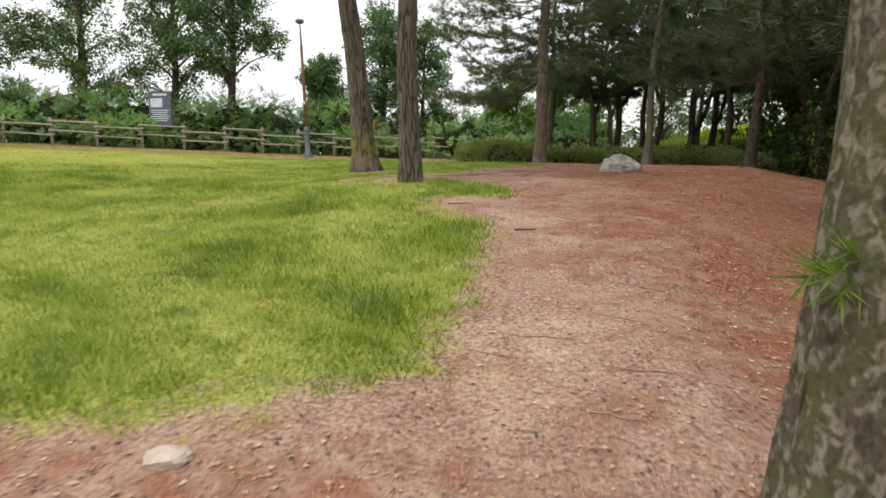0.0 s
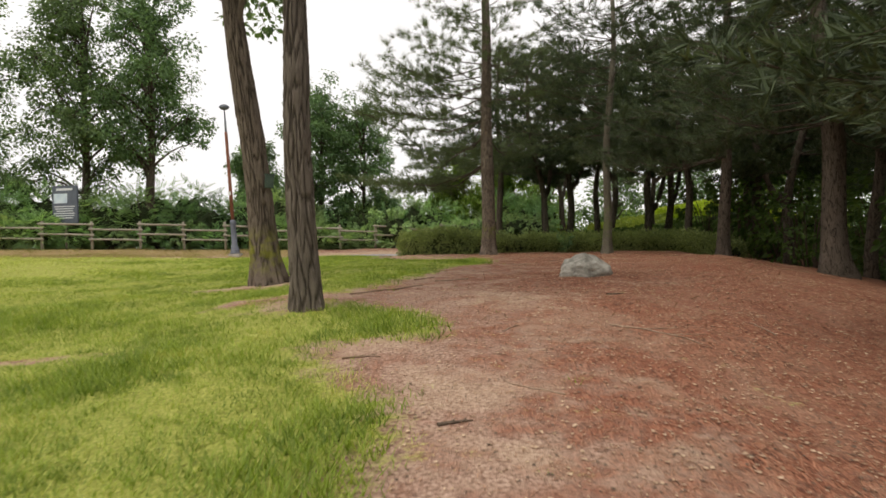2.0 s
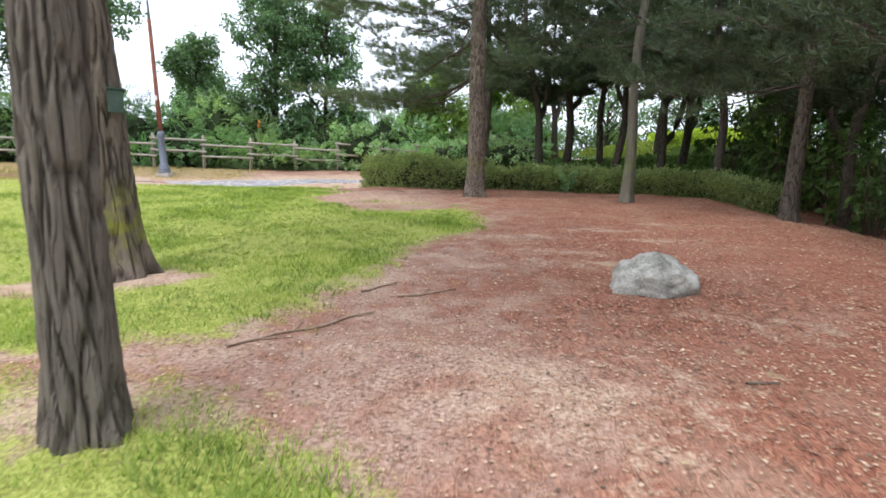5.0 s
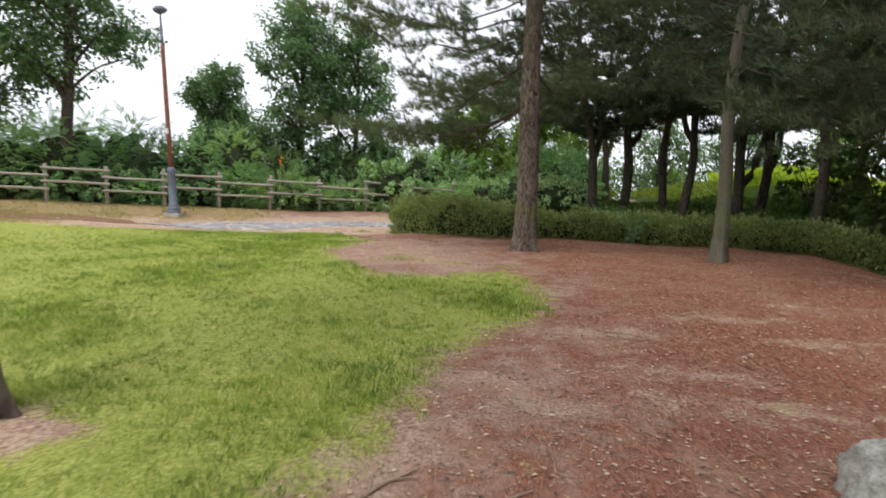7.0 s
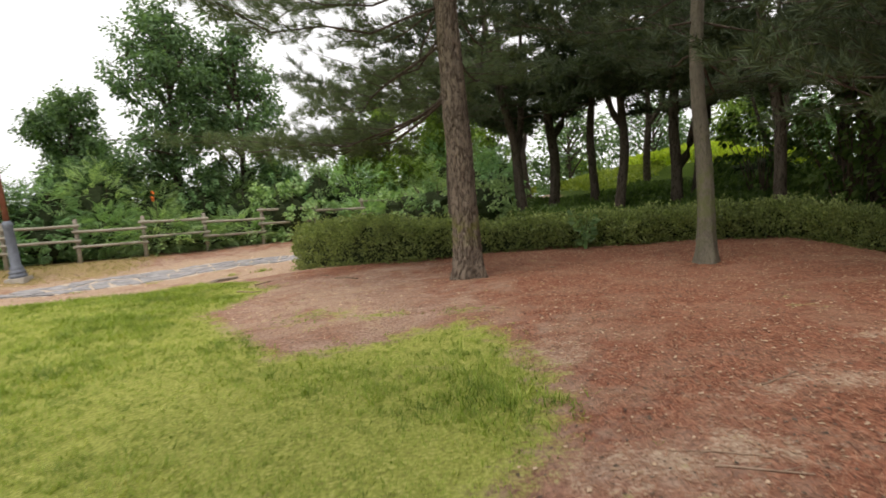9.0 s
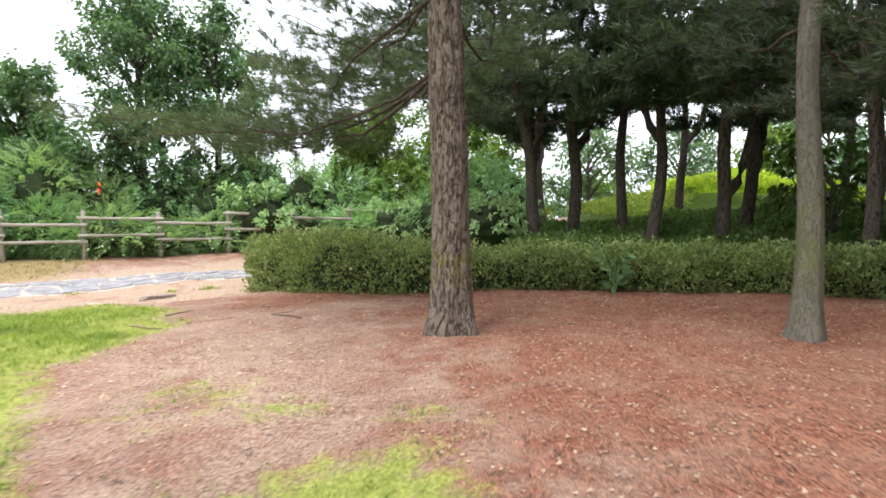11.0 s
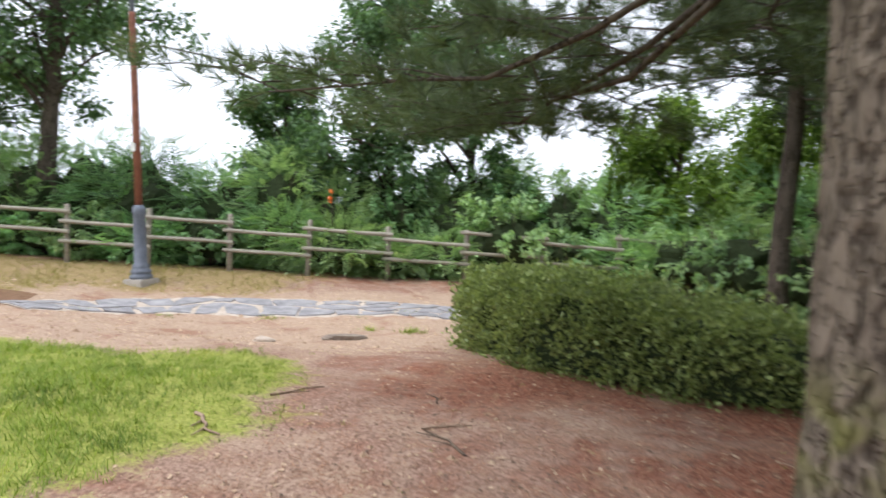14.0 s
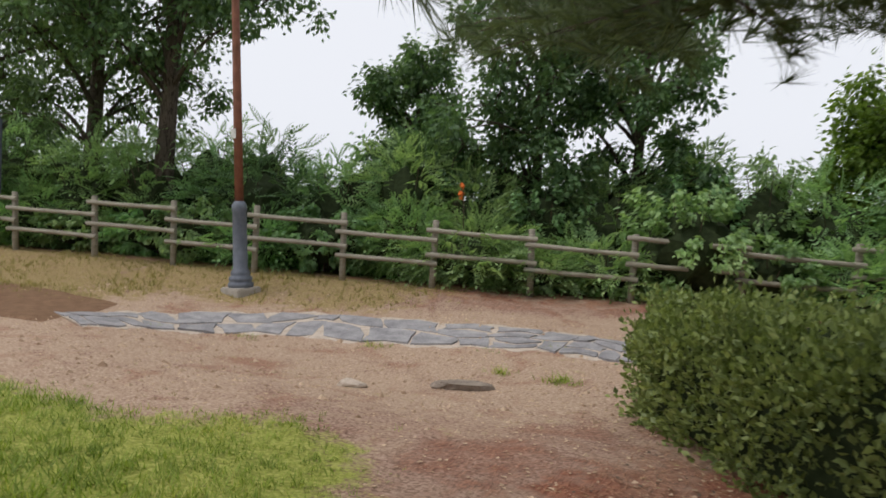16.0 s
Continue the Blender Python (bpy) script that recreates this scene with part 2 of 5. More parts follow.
LEAF = leafy("tree leaves", (0.045, 0.09, 0.045), (0.185, 0.3, 0.135), (0.28, 0.4, 0.19), 0.45, 0.4, each=0.4)
LEAF_LIGHT = leafy("light tree leaves", (0.07, 0.13, 0.025), (0.22, 0.32, 0.06), None, 0.5, 0.4)
SHRUB = leafy("shrub leaves", (0.13, 0.25, 0.11), (0.36, 0.55, 0.26), (0.5, 0.66, 0.36), 0.4, 0.4, each=0.7)
SHRUB_YELLOW = leafy("yellowish shrub leaves", (0.12, 0.18, 0.03), (0.30, 0.36, 0.06), None, 0.5, 0.35)
HEDGE_LEAF = leafy("hedge leaves", (0.08, 0.115, 0.04), (0.36, 0.43, 0.155), (0.56, 0.59, 0.26), 0.38, 0.28)
# Yellow-green leaves with the far bank's sunlight put into their colour.
HILL_LEAF = leafy("sunlit-tinted hill leaves", (0.22, 0.32, 0.03), (0.48, 0.58, 0.06), None, 0.5, 0.4)
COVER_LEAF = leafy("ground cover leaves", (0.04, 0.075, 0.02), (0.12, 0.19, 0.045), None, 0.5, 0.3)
GRASS = leafy("grass blades", (0.115, 0.18, 0.028), (0.30, 0.385, 0.066), (0.52, 0.48, 0.17), 0.55, 0.35, 1.7, 1.7)
PALE_GRASS = leafy("pale grass blades", (0.25, 0.31, 0.07), (0.54, 0.57, 0.17), (0.7, 0.63, 0.29), 0.55, 0.35, 1.3, 1.1)
DRY_GRASS = leafy("dry grass blades", (0.22, 0.2, 0.06), (0.42, 0.36, 0.16), None, 0.6, 0.3)
TWIG = plain("twig bark", (0.06, 0.042, 0.03), (0.17, 0.125, 0.09), 20, 0.9)
DRY_STICK = plain("dry stick", (0.2, 0.13, 0.09), (0.4, 0.29, 0.21), 20, 0.9)
# Near-black, for solid cores that paint the shade inside hedge and shrubs.
SHADE_CORE = plain("inner shade", (0.02, 0.03, 0.014), (0.05, 0.065, 0.03), 12, 0.95, 0.05)
RAIL = plain("weathered round timber", (0.20, 0.18, 0.14), (0.44, 0.40, 0.33), 6, 0.85, 0.2, 0, (0.4, 0.4, 6))
ROCK = plain("pale granite", (0.13, 0.122, 0.098), (0.5, 0.47, 0.41), 6, 0.9, 0.2, 0, None, 0.8, 0.03)
SLATE = plain("blue-grey slate", (0.17, 0.165, 0.175), (0.41, 0.39, 0.395), 5, 0.75, 0.3, 0, None, 0.6, 0.02)
MORTAR = plain("pale mortar", (0.4, 0.325, 0.26), (0.6, 0.51, 0.43), 12, 0.95, 0.1, 0, None, 0.6, 0.02)
RUST = plain("red-brown paint", (0.17, 0.065, 0.04), (0.30, 0.12, 0.075), 9, 0.6, 0.35)
STEEL = plain("blue-grey paint", (0.10, 0.115, 0.145), (0.18, 0.20, 0.24), 9, 0.55, 0.4)
BROWN_STONE = plain("grey-brown stone", (0.16, 0.125, 0.10), (0.34, 0.28, 0.23), 9, 0.9, 0.2, 0, None, 0.8, 0.02)
CONCRETE = plain("concrete", (0.34, 0.31, 0.27), (0.5, 0.46, 0.41), 9, 0.9)
SIGN_DARK = plain("dark sign panel", (0.06, 0.075, 0.10), (0.10, 0.115, 0.15), 4, 0.35, 0.5)
SIGN_PALE = plain("pale sign print", (0.42, 0.52, 0.62), (0.62, 0.70, 0.76), 4, 0.4, 0.4)
SIGN_TEXT = plain("white sign print", (0.5, 0.52, 0.55), (0.66, 0.68, 0.7), 30, 0.4, 0.4)
WHITE = plain("white label", (0.6, 0.6, 0.57), (0.8, 0.8, 0.77), 20, 0.5)
COIR = plain("brown coir matting", (0.13, 0.075, 0.045), (0.28, 0.17, 0.105), 30, 0.95, 0.1, 0, (1, 0.25, 1), 0.9, 0.01)
BOX_GREEN = plain("dull green box", (0.04, 0.065, 0.05), (0.08, 0.115, 0.09), 12, 0.6)
ORANGE = leafy("orange petals", (0.65, 0.13, 0.03), (0.85, 0.25, 0.05), None, 0.5, 0.3)
CHIP = leafy("dry leaf flakes", (0.30, 0.19, 0.12), (0.62, 0.46, 0.33), None, 0.7, 0.15)
LITTER = leafy("fallen pine needles", (0.15, 0.06, 0.036), (0.50, 0.29, 0.19), None, 0.8, 0.1)


# ---- mesh helpers ----
def mesh_of(name, v, f, material, smooth=True):
    """A mesh from arrays of vertices and of faces that all have as many corners."""
    v, f = np.asarray(v, np.float32), np.asarray(f, np.int32)
    me = bpy.data.meshes.new(name)
    k = f.shape[1]
    me.vertices.add(len(v)), me.loops.add(f.size), me.polygons.add(len(f))
    me.vertices.foreach_set("co", v.ravel())
    me.loops.foreach_set("vertex_index", f.ravel())
    me.polygons.foreach_set("loop_start", np.arange(len(f), dtype=np.int32) * k)
    me.polygons.foreach_set("use_smooth", np.full(len(f), smooth))
    me.update(calc_edges=True)
    me.materials.append(material)
    return me


def piece(name, me, parent=None, label="", m=None):
    ob = new(name, me)
    if parent is not None:
        ob.parent = parent
    if m is not None:
        ob.matrix_basis = m
    return tagged(ob, label)


def part(name, bm, material, parent=None, label="", smooth=False):
    me = bpy.data.meshes.new(name)
    bm.to_mesh(me)
    bm.free()
    for p in me.polygons:
        p.use_smooth = smooth
    me.materials.append(material)
    return piece(name, me, parent, label)


def thing(name, place, label, category, group="", kind=""):
    ob = new(name)
    ob.empty_display_size = 0.2
    ob.matrix_basis = place if isinstance(place, Matrix) else Matrix.Translation(place)
    return tagged(ob, label, category, group, kind)


def box(size, at=(0, 0, 0), bevel=0.0, turn=None):
    bm = bmesh.new()
    bmesh.ops.create_cube(bm, size=1)
    bmesh.ops.scale(bm, vec=size, verts=bm.verts)
    if bevel:
        bmesh.ops.bevel(bm, geom=bm.edges[:], offset=bevel, segments=2, affect="EDGES")
    bmesh.ops.transform(bm, matrix=Matrix.Translation(at) @ (turn or Matrix()), verts=bm.verts)
    return bm


def lathe(rows, segs=24):
    """A turned shape from rows of radius and height."""
    bm = bmesh.new()
    rings = [[bm.verts.new((r * math.cos(2 * math.pi * k / segs), r * math.sin(2 * math.pi * k / segs), z)) for k in range(segs)] for r, z in rows]
    for a, b in zip(rings, rings[1:]):
        for k in range(segs):
            bm.faces.new((a[k], a[(k + 1) % segs], b[(k + 1) % segs], b[k]))
    bm.faces.new(rings[0][::-1]), bm.faces.new(rings[-1])
    return bm


def tube(points, radii, segs=8):
    """Vertices and quads of a tapered tube along points."""
    p, r = np.asarray(points, float), np.asarray(radii, float)
    d = np.gradient(p, axis=0)
    d /= np.linalg.norm(d, axis=1)[:, None] + 1e-9
    ref = np.where(np.abs(d[:, 2:3]) > 0.9, [[1.0, 0, 0]], [[0, 0, 1.0]])
    a = np.cross(d, ref)
    a /= np.linalg.norm(a, axis=1)[:, None] + 1e-9
    b = np.cross(d, a)
    ang = np.linspace(0, 2 * np.pi, segs, endpoint=False)
    v = p[:, None] + r[:, None, None] * (a[:, None] * np.cos(ang)[None, :, None] + b[:, None] * np.sin(ang)[None, :, None])
    i = np.arange(len(p) - 1)[:, None] * segs
    k = np.arange(segs)[None]
    k2 = (k + 1) % segs
    f = np.stack([i + k, i + segs + k, i + segs + k2, i + k2], -1).reshape(-1, 4)
    return v.reshape(-1, 3), f


def join(pieces):
    vs, fs, n = [], [], 0
    for v, f in pieces:
        vs.append(v), fs.append(np.asarray(f) + n)
        n += len(v)
    return np.concatenate(vs), np.concatenate(fs)


def turns(rng, n, fwd=None, spread=1.0, level=None):
    """Random rotations; with fwd, their y axis lies near those directions; with level, their faces lie flat but for that much."""
    if fwd is None:
        y = rng.normal(size=(n, 3))
    else:
        y = fwd / (np.linalg.norm(fwd, axis=1)[:, None] + 1e-9) + spread * rng.normal(size=(n, 3)) * 0.5
    y /= np.linalg.norm(y, axis=1)[:, None]
    x = np.cross(y, rng.normal(size=(n, 3)) if level is None else np.array((0, 0, 1.0)) + level * rng.normal(size=(n, 3)))
    x /= np.linalg.norm(x, axis=1)[:, None] + 1e-9
    return np.stack([x, y, np.cross(x, y)], -1)


def scatter(template, at, rot, size):
    """Many copies of a small template as one set of vertices and faces."""
    tv, tf = template
    v = np.einsum("nij,kj->nki", rot, tv) * np.asarray(size)[:, None, None] + np.asarray(at)[:, None]
    f = tf[None] + (np.arange(len(at)) * len(tv))[:, None, None]
    return v.reshape(-1, 3), f.reshape(-1, tf.shape[1])


# templates: y runs along the leaf
LEAF_T = (np.array([(0, 0, 0), (0.3, 0.45, 0.06), (0, 1, -0.05), (-0.3, 0.45, 0.06)]), np.array([(0, 1, 2), (0, 2, 3)]))


def tuft_template(rng, n=15, width=0.036):
    v, f = [], []
    for k in range(n):
        a, s = rng.uniform(0, 2 * math.pi), rng.uniform(0.25, 0.95)
        d = np.array((math.sin(s) * math.cos(a), math.cos(s), math.sin(s) * math.sin(a)))
        side = np.cross(d, rng.normal(size=3))
        side *= width / np.linalg.norm(side)
        o = np.array((0, -0.35 * rng.uniform(0, 1), 0))
        v += [o + side, o - side, o + d * rng.uniform(0.75, 1.05)]
        f.append((3 * k, 3 * k + 1, 3 * k + 2))
    return np.array(v), np.array(f)


def frond_template(pairs=6):
    """A pinnate leaf: a curved stalk with pairs of leaflets."""
    v, f = [], []

    def tri(*p):
        f.append((len(v), len(v) + 1, len(v) + 2))
        v.extend(p)

    for k in range(pairs):
        y = 0.12 + 0.8 * k / pairs
        z = -0.35 * y * y
        ln = 0.24 * (1 - 0.45 * abs(2 * k / pairs - 0.8))
        for s in (-1, 1):
            o, t = np.array((0, y, z)), np.array((s * ln, y + 0.13, z - 0.05))
            w = np.array((0, 0.055, 0.0))
            mid = (o + t) / 2
            tri(o, mid - w, t), tri(o, t, mid + w)
    tri(np.array((-0.008, 0, 0)), np.array((0.008, 0, 0)), np.array((0, 1.0, -0.35)))
    o = np.array((0, 0.9, -0.29))
    tri(o, o + (0.06, 0.1, -0.03), o + (0, 0.2, -0.1)), tri(o, o + (0, 0.2, -0.1), o + (-0.06, 0.1, -0.03))
    return np.array(v), np.array(f)


RNG = np.random.default_rng(7)
TUFT_T = tuft_template(RNG, 10, 0.05)
FINE_TUFT_T = tuft_template(RNG, 15, 0.032)
THIN_TUFT_T = tuft_template(RNG, 26, 0.016)
FROND_T = frond_template()


# ---- the lie of the land ----
def step(a, b, v):
    u = np.clip((v - a) / (b - a), 0, 1)
    return u * u * (3 - 2 * u)


def spine(y):
    return np.interp(y, [-80, -10, 0, 6, 8, 11, 12, 15, 19, 24, 40, 200], [-6, -2.0, -0.95, -0.28, 0.0, 0.33, 0.4, 0.54, 0.62, 0.6, 0.6, 0.6])


def fence_line(x):
    return 32.63 + 0.433 * (x + 3.49)


def terrain(x, y):
    """Height of the ground."""
    x, y = np.asarray(x, float), np.asarray(y, float)
    z = sum(spine(y + d) for d in (-1.2, -0.6, 0, 0.6, 1.2)) / 5
    z = z - 0.08 * np.clip(0.3 - x, 0, 2) * step(5, 10, y) * (1 - step(16, 22, y))
    z = z + 0.025 * np.clip(-4 - x, 0, 22) * step(-5, 12, y)
    edge = np.interp(y, [0, 6, 12, 18, 22, 26, 29], [2.6, 2.8, 5.2, 7.6, 7.4, 9.8, 14])
    over = np.clip(x - edge, 0, 12)
    z = z - 0.2 * over * over / (over + 0.6)
    z = z - 0.34 * np.exp(-((x + 3.5) ** 2 / 14 + (y - 28.3) ** 2 / 3.4))
    s = y - fence_line(x)
    z = z + 0.2 * step(-2, 0, s)
    z = z - 0.35 * np.clip(s - 4, 0, 60) - 0.05 * np.clip(s - 64, 0, 400)
    z = z + 1.6 * np.exp(-((x - 18.8) ** 2 + (y - 40.8) ** 2) / 48.0) + 0.35 * step(27, 32, y) * step(3, 7, x) * (1 - step(16, 26, x))
    z = z - 0.2 * np.clip(x - 40, 0, 60) - 0.2 * np.clip(-30 - x, 0, 60) - 0.1 * np.clip(-40 - y, 0, 60)
    return z

# ---- the ground ----
LAWN = [(-40, 3.2), (-5, 3.5), (0.2, 3.85), (0.74, 3.95), (1.3, 4.3), (1.56, 4.6), (1.77, 5.6), (1.75, 7), (1.82, 8.1), (1.3, 8.7), (0.76, 9.3),
        (1.3, 9.6), (1.95, 9.8), (1.85, 10.6), (0.7, 11.5), (-0.8, 11.55), (-0.7, 12.0), (0.65, 12.25), (0.94, 12.7), (1.5, 13.9), (1.76, 15.6),
        (2.3, 16.5), (2.68, 17.2), (2.7, 19.0), (2.4, 19.8), (1.4, 19.3), (0.65, 18.9), (0.0, 20.4), (-0.7, 21.9), (-0.45, 22.8), (-0.4, 23.4), (-0.1, 23.95), (-0.6, 24.5),
        (-0.75, 25.2), (-1.2, 25.8), (-1.9, 26.05), (-2.6, 25.4), (-4.2, 25.0), (-7.8, 24.3), (-12, 23.6), (-40, 22)]


def signed(poly, x, y):
    """Distance to the outline of a polygon, positive inside."""
    inside, near = np.zeros(x.shape, bool), np.full(x.shape, 1e9)
    for (ax, ay), (bx, by) in zip(poly, poly[1:] + poly[:1]):
        inside ^= ((ay > y) != (by > y)) & (x < (bx - ax) * (y - ay) / (by - ay + 1e-12) + ax)
        dx, dy = bx - ax, by - ay
        u = np.clip(((x - ax) * dx + (y - ay) * dy) / (dx * dx + dy * dy), 0, 1)
        near = np.minimum(near, np.hypot(x - ax - u * dx, y - ay - u * dy))
    return np.where(inside, near, -near)


def blob(x, y, cx, cy, rx, ry):
    return np.exp(-(((x - cx) / rx) ** 2 + ((y - cy) / ry) ** 2))


def track(x, y):
    """A narrow sandy track winding up through the far garden."""
    return (1 - step(0.35, 0.6, np.abs(x - 6.55 - 0.27 * (y - 33) - 0.25 * np.sin(0.7 * y)))) * step(32.5, 33.5, y) * (1 - step(44, 46, y))


def zones(x, y):
    s = y - fence_line(x)
    grass = np.clip(0.5 + signed(LAWN, x, y) / 0.7, 0, 1)
    for cx, cy, rx, ry in ((-1.0, 14.0, 0.75, 0.6), (-1.7, 13.7, 0.7, 0.35), (0.3, 11.1, 0.6, 0.4), (-1.6, 9.55, 0.9, 0.16), (-0.3, 13.9, 0.5, 0.25)):
        grass = grass - 0.75 * blob(x, y, cx, cy, rx, ry)
    for cx, cy, rx, ry in ((0.7, 20.9, 0.5, 0.6), (1.6, 20.5, 0.5, 0.3), (2.5, 20.3, 0.5, 0.3), (-0.5, 24.3, 0.6, 0.35)):
        grass = np.maximum(grass, 0.47 * blob(x, y, cx, cy, rx, ry))
    dry = step(-2.3, -1.5, s) * (1 - step(0.1, 0.5, s)) * (1 - step(-5.5, -3.5, x)) * 0.75
    dry = np.maximum(dry, step(22.5, 24.5, y) * (1 - step(-8.5, -7, x)) * (1 - step(-0.2, 0.3, s)) * 0.8)
    sand = 0.78 * (1 - 0.7 * blob(x, y, -0.7, 26.3, 2.0, 1.2)) * step(20, 24.5, y) * (1 - step(-2.4, 0.2, x - 0.25 * (y - 24))) * (1 - step(-1.6, -0.7, s))
    for cx, cy, rx, ry, k in ((3.2, 16.3, 1.1, 0.35, 0.5), (4.2, 17.1, 0.9, 0.3, 0.5), (2.95, 18.3, 0.5, 0.6, 0.5), (4.9, 16.2, 0.8, 0.25, 0.45), (5.4, 17.8, 0.7, 0.2, 0.4), (3.4, 15.2, 0.9, 0.25, 0.4), (2.0, 5.0, 0.7, 1.1, 0.4), (2.7, 11.5, 1.2, 1.0, 0.5), (4.7, 12.8, 1.1, 0.5, 0.42), (3.3, 14.6, 1.2, 0.3, 0.4),
                            (-0.6, 13.85, 0.75, 0.45, 0.6), (-1.5, 13.8, 0.8, 0.4, 0.6), (0.7, 22.2, 1.6, 2.2, 0.4), (1.6, 20.4, 1.3, 1.4, 0.4), (0.1, 11.15, 0.7, 0.3, 0.55), (-1.6, 9.55, 1.0, 0.2, 0.5)):
        sand = np.maximum(sand, k * 1.2 * blob(x, y, cx, cy, rx, ry))
    # Full towards the grove, where the needle colour also carries its shade.
    needle = 0.35 + 0.65 * step(1.5, 4.5, x - 0.14 * np.clip(12 - y, 0, 9) + 0.2 * np.clip(y - 23, 0, 4)) - 0.25 * blob(x, y, 1.6, 6.5, 0.9, 2.5)
    needle = np.maximum(needle, 0.75 * (1 - step(2.5, 4.6, y)))
    needle = np.maximum(needle, step(-1.3, -0.5, s) * 0.6)
    needle = np.maximum(needle, 0.95 * blob(x, y, 1.0, 26.0, 1.5, 1.3))
    far = np.maximum(np.maximum(step(0.3, 1.2, s), step(26.6, 27.6, y) * step(2.5, 4, x)), np.maximum(step(14, 22, x), 1 - step(-14, -8, y)))
    far = far * (1 - track(x, y))
    sand = np.maximum(sand, track(x, y))
    weed = sum(blob(x, y, cx, cy, 0.28, 0.16) for cx, cy in ((-6.1, 27.6), (-5.2, 28.3), (-1.9, 30.1), (-2.6, 29.7), (-2.0, 29.0), (-1.3, 28.9), (-3.9, 29.2)))
    return {"weed": weed, "grass": np.clip(grass, 0, 1), "dry": dry, "sand": sand, "needle": np.clip(needle, 0, 1), "far": far}


def spaced(lo, hi, fine_lo, fine_hi, d):
    """Grid lines: fine in the middle, ever wider outwards."""
    mid = list(np.arange(fine_lo, fine_hi + d / 2, d))
    left, right, w = [fine_lo], [mid[-1]], d
    while right[-1] < hi or left[-1] > lo:
        w *= 1.18
        right.append(right[-1] + w), left.append(left[-1] - w)
    return np.array(left[:0:-1] + mid + right[1:])


def relief(x, y):
    """Small unevenness of the soil."""
    near = np.exp(-((x - 1) / 22) ** 4 - ((y - 16) / 24) ** 4)
    return near * (0.012 * np.sin(2.1 * x + 1.3 * np.sin(1.7 * y)) + 0.010 * np.sin(2.9 * y + 1.1 * np.sin(2.3 * x)) + 0.006 * np.sin(7.1 * x + 5.3 * y) * np.sin(6.3 * y - 3.1 * x))


gx, gy = spaced(-1500, 1500, -9, 10, 0.11), spaced(-1500, 1500, 0, 33, 0.13)
X, Y = np.meshgrid(gx, gy)
Z = terrain(X, Y) + relief(X, Y)
Z = np.where(np.hypot(X, Y - 15) > 70, np.minimum(Z, -4 - 0.02 * np.hypot(X, Y - 15)), Z)
i = np.arange(len(gy) - 1)[:, None] * len(gx) + np.arange(len(gx) - 1)[None]
quads = np.stack([i, i + 1, i + len(gx) + 1, i + len(gx)], -1).reshape(-1, 4)
ground_mesh = mesh_of("ground", np.stack([X, Y, Z], -1).reshape(-1, 3), quads, EARTH)
for key, val in zones(X.ravel(), Y.ravel()).items():
    if key == "weed":
        continue
    ground_mesh.attributes.new(key, "FLOAT", "POINT").data.foreach_set("value", val.astype(np.float32))
tagged(new("ground", ground_mesh), "red-brown earth with pine needles, worn path and lawn", "ground", "", "structure")


def on_ground(x, y):
    return float(terrain(x, y) + relief(np.float64(x), np.float64(y)))


# ---- trees ----
def trunk_parts(rng, height, r0, r1, lean, flare=0.45, segs=28, step_z=0.12, rough=0.03, wave=0.06, collar=0.35, grooves=None):
    """A trunk from 0.25 m under the ground up, with root flare and uneven ridges. Returns its mesh data and centre line."""
    zs = np.arange(-0.25, height + step_z, step_z)
    u = np.clip(zs / height, 0, 1)
    ph = rng.uniform(0, 6.28, 4)
    cx = lean[0] * u + wave * np.sin(2.2 * zs / 2.0 + ph[0]) * np.minimum(u * 4, 1)
    cy = lean[1] * u + wave * np.sin(1.7 * zs / 2.0 + ph[1]) * np.minimum(u * 4, 1)
    r = (r0 * (1 - u) + r1 * u) + r0 * flare * np.exp(-np.clip(zs, 0, 9) / (collar * 0.7))
    ang = np.linspace(0, 2 * np.pi, segs, endpoint=False)
    root = 1 + 0.22 * np.exp(-np.clip(zs, 0, 9) / collar)[:, None] * np.sin(4 * ang + ph[2])[None] * np.sin(1.5 * ang + ph[3])[None]
    bumpy = 1 + rough * (np.sin(9 * ang[None] + 3 * np.sin(2.5 * zs)[:, None]) + 0.8 * rng.normal(size=(len(zs), segs)) * 0.6 + 0.9 * np.sin(1.9 * zs + ph[1])[:, None])
    rr = r[:, None] * root * bumpy
    deep = None
    if grooves:
        size, long, depth, thin = grooves
        off = Vector((ph[0] * 9, ph[1] * 9, 0))
        deep = np.zeros((len(zs), segs))
        for i_, z_ in enumerate(zs):
            for j_, a_ in enumerate(ang):
                p_ = Vector((math.cos(a_) * r0 * size, math.sin(a_) * r0 * size, z_ * size * long)) + off
                p_ += 0.22 * noise.noise_vector(p_ * 1.7)
                deep[i_, j_] = 1 - min(1.0, abs(noise.noise(p_)) / thin)
        rr = rr - depth * deep + 0.35 * depth * (deep < 0.05)
    v = np.stack([cx[:, None] + rr * np.cos(ang), cy[:, None] + rr * np.sin(ang), np.repeat(zs[:, None], segs, 1)], -1).reshape(-1, 3)
    k = np.arange(len(zs) - 1)[:, None] * segs
    a, b = np.arange(segs)[None], (np.arange(segs) + 1)[None] % segs
    f = np.stack([k + a, k + b, k + segs + b, k + segs + a], -1).reshape(-1, 4)
    return v, f, lambda z: np.array((np.interp(z, zs, cx), np.interp(z, zs, cy), z)), deep


def trunk_mesh(v, f, material, deep):
    me = mesh_of("trunk", v, f, material)
    if deep is not None:
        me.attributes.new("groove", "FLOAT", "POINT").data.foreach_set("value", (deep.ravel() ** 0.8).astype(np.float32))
    return me


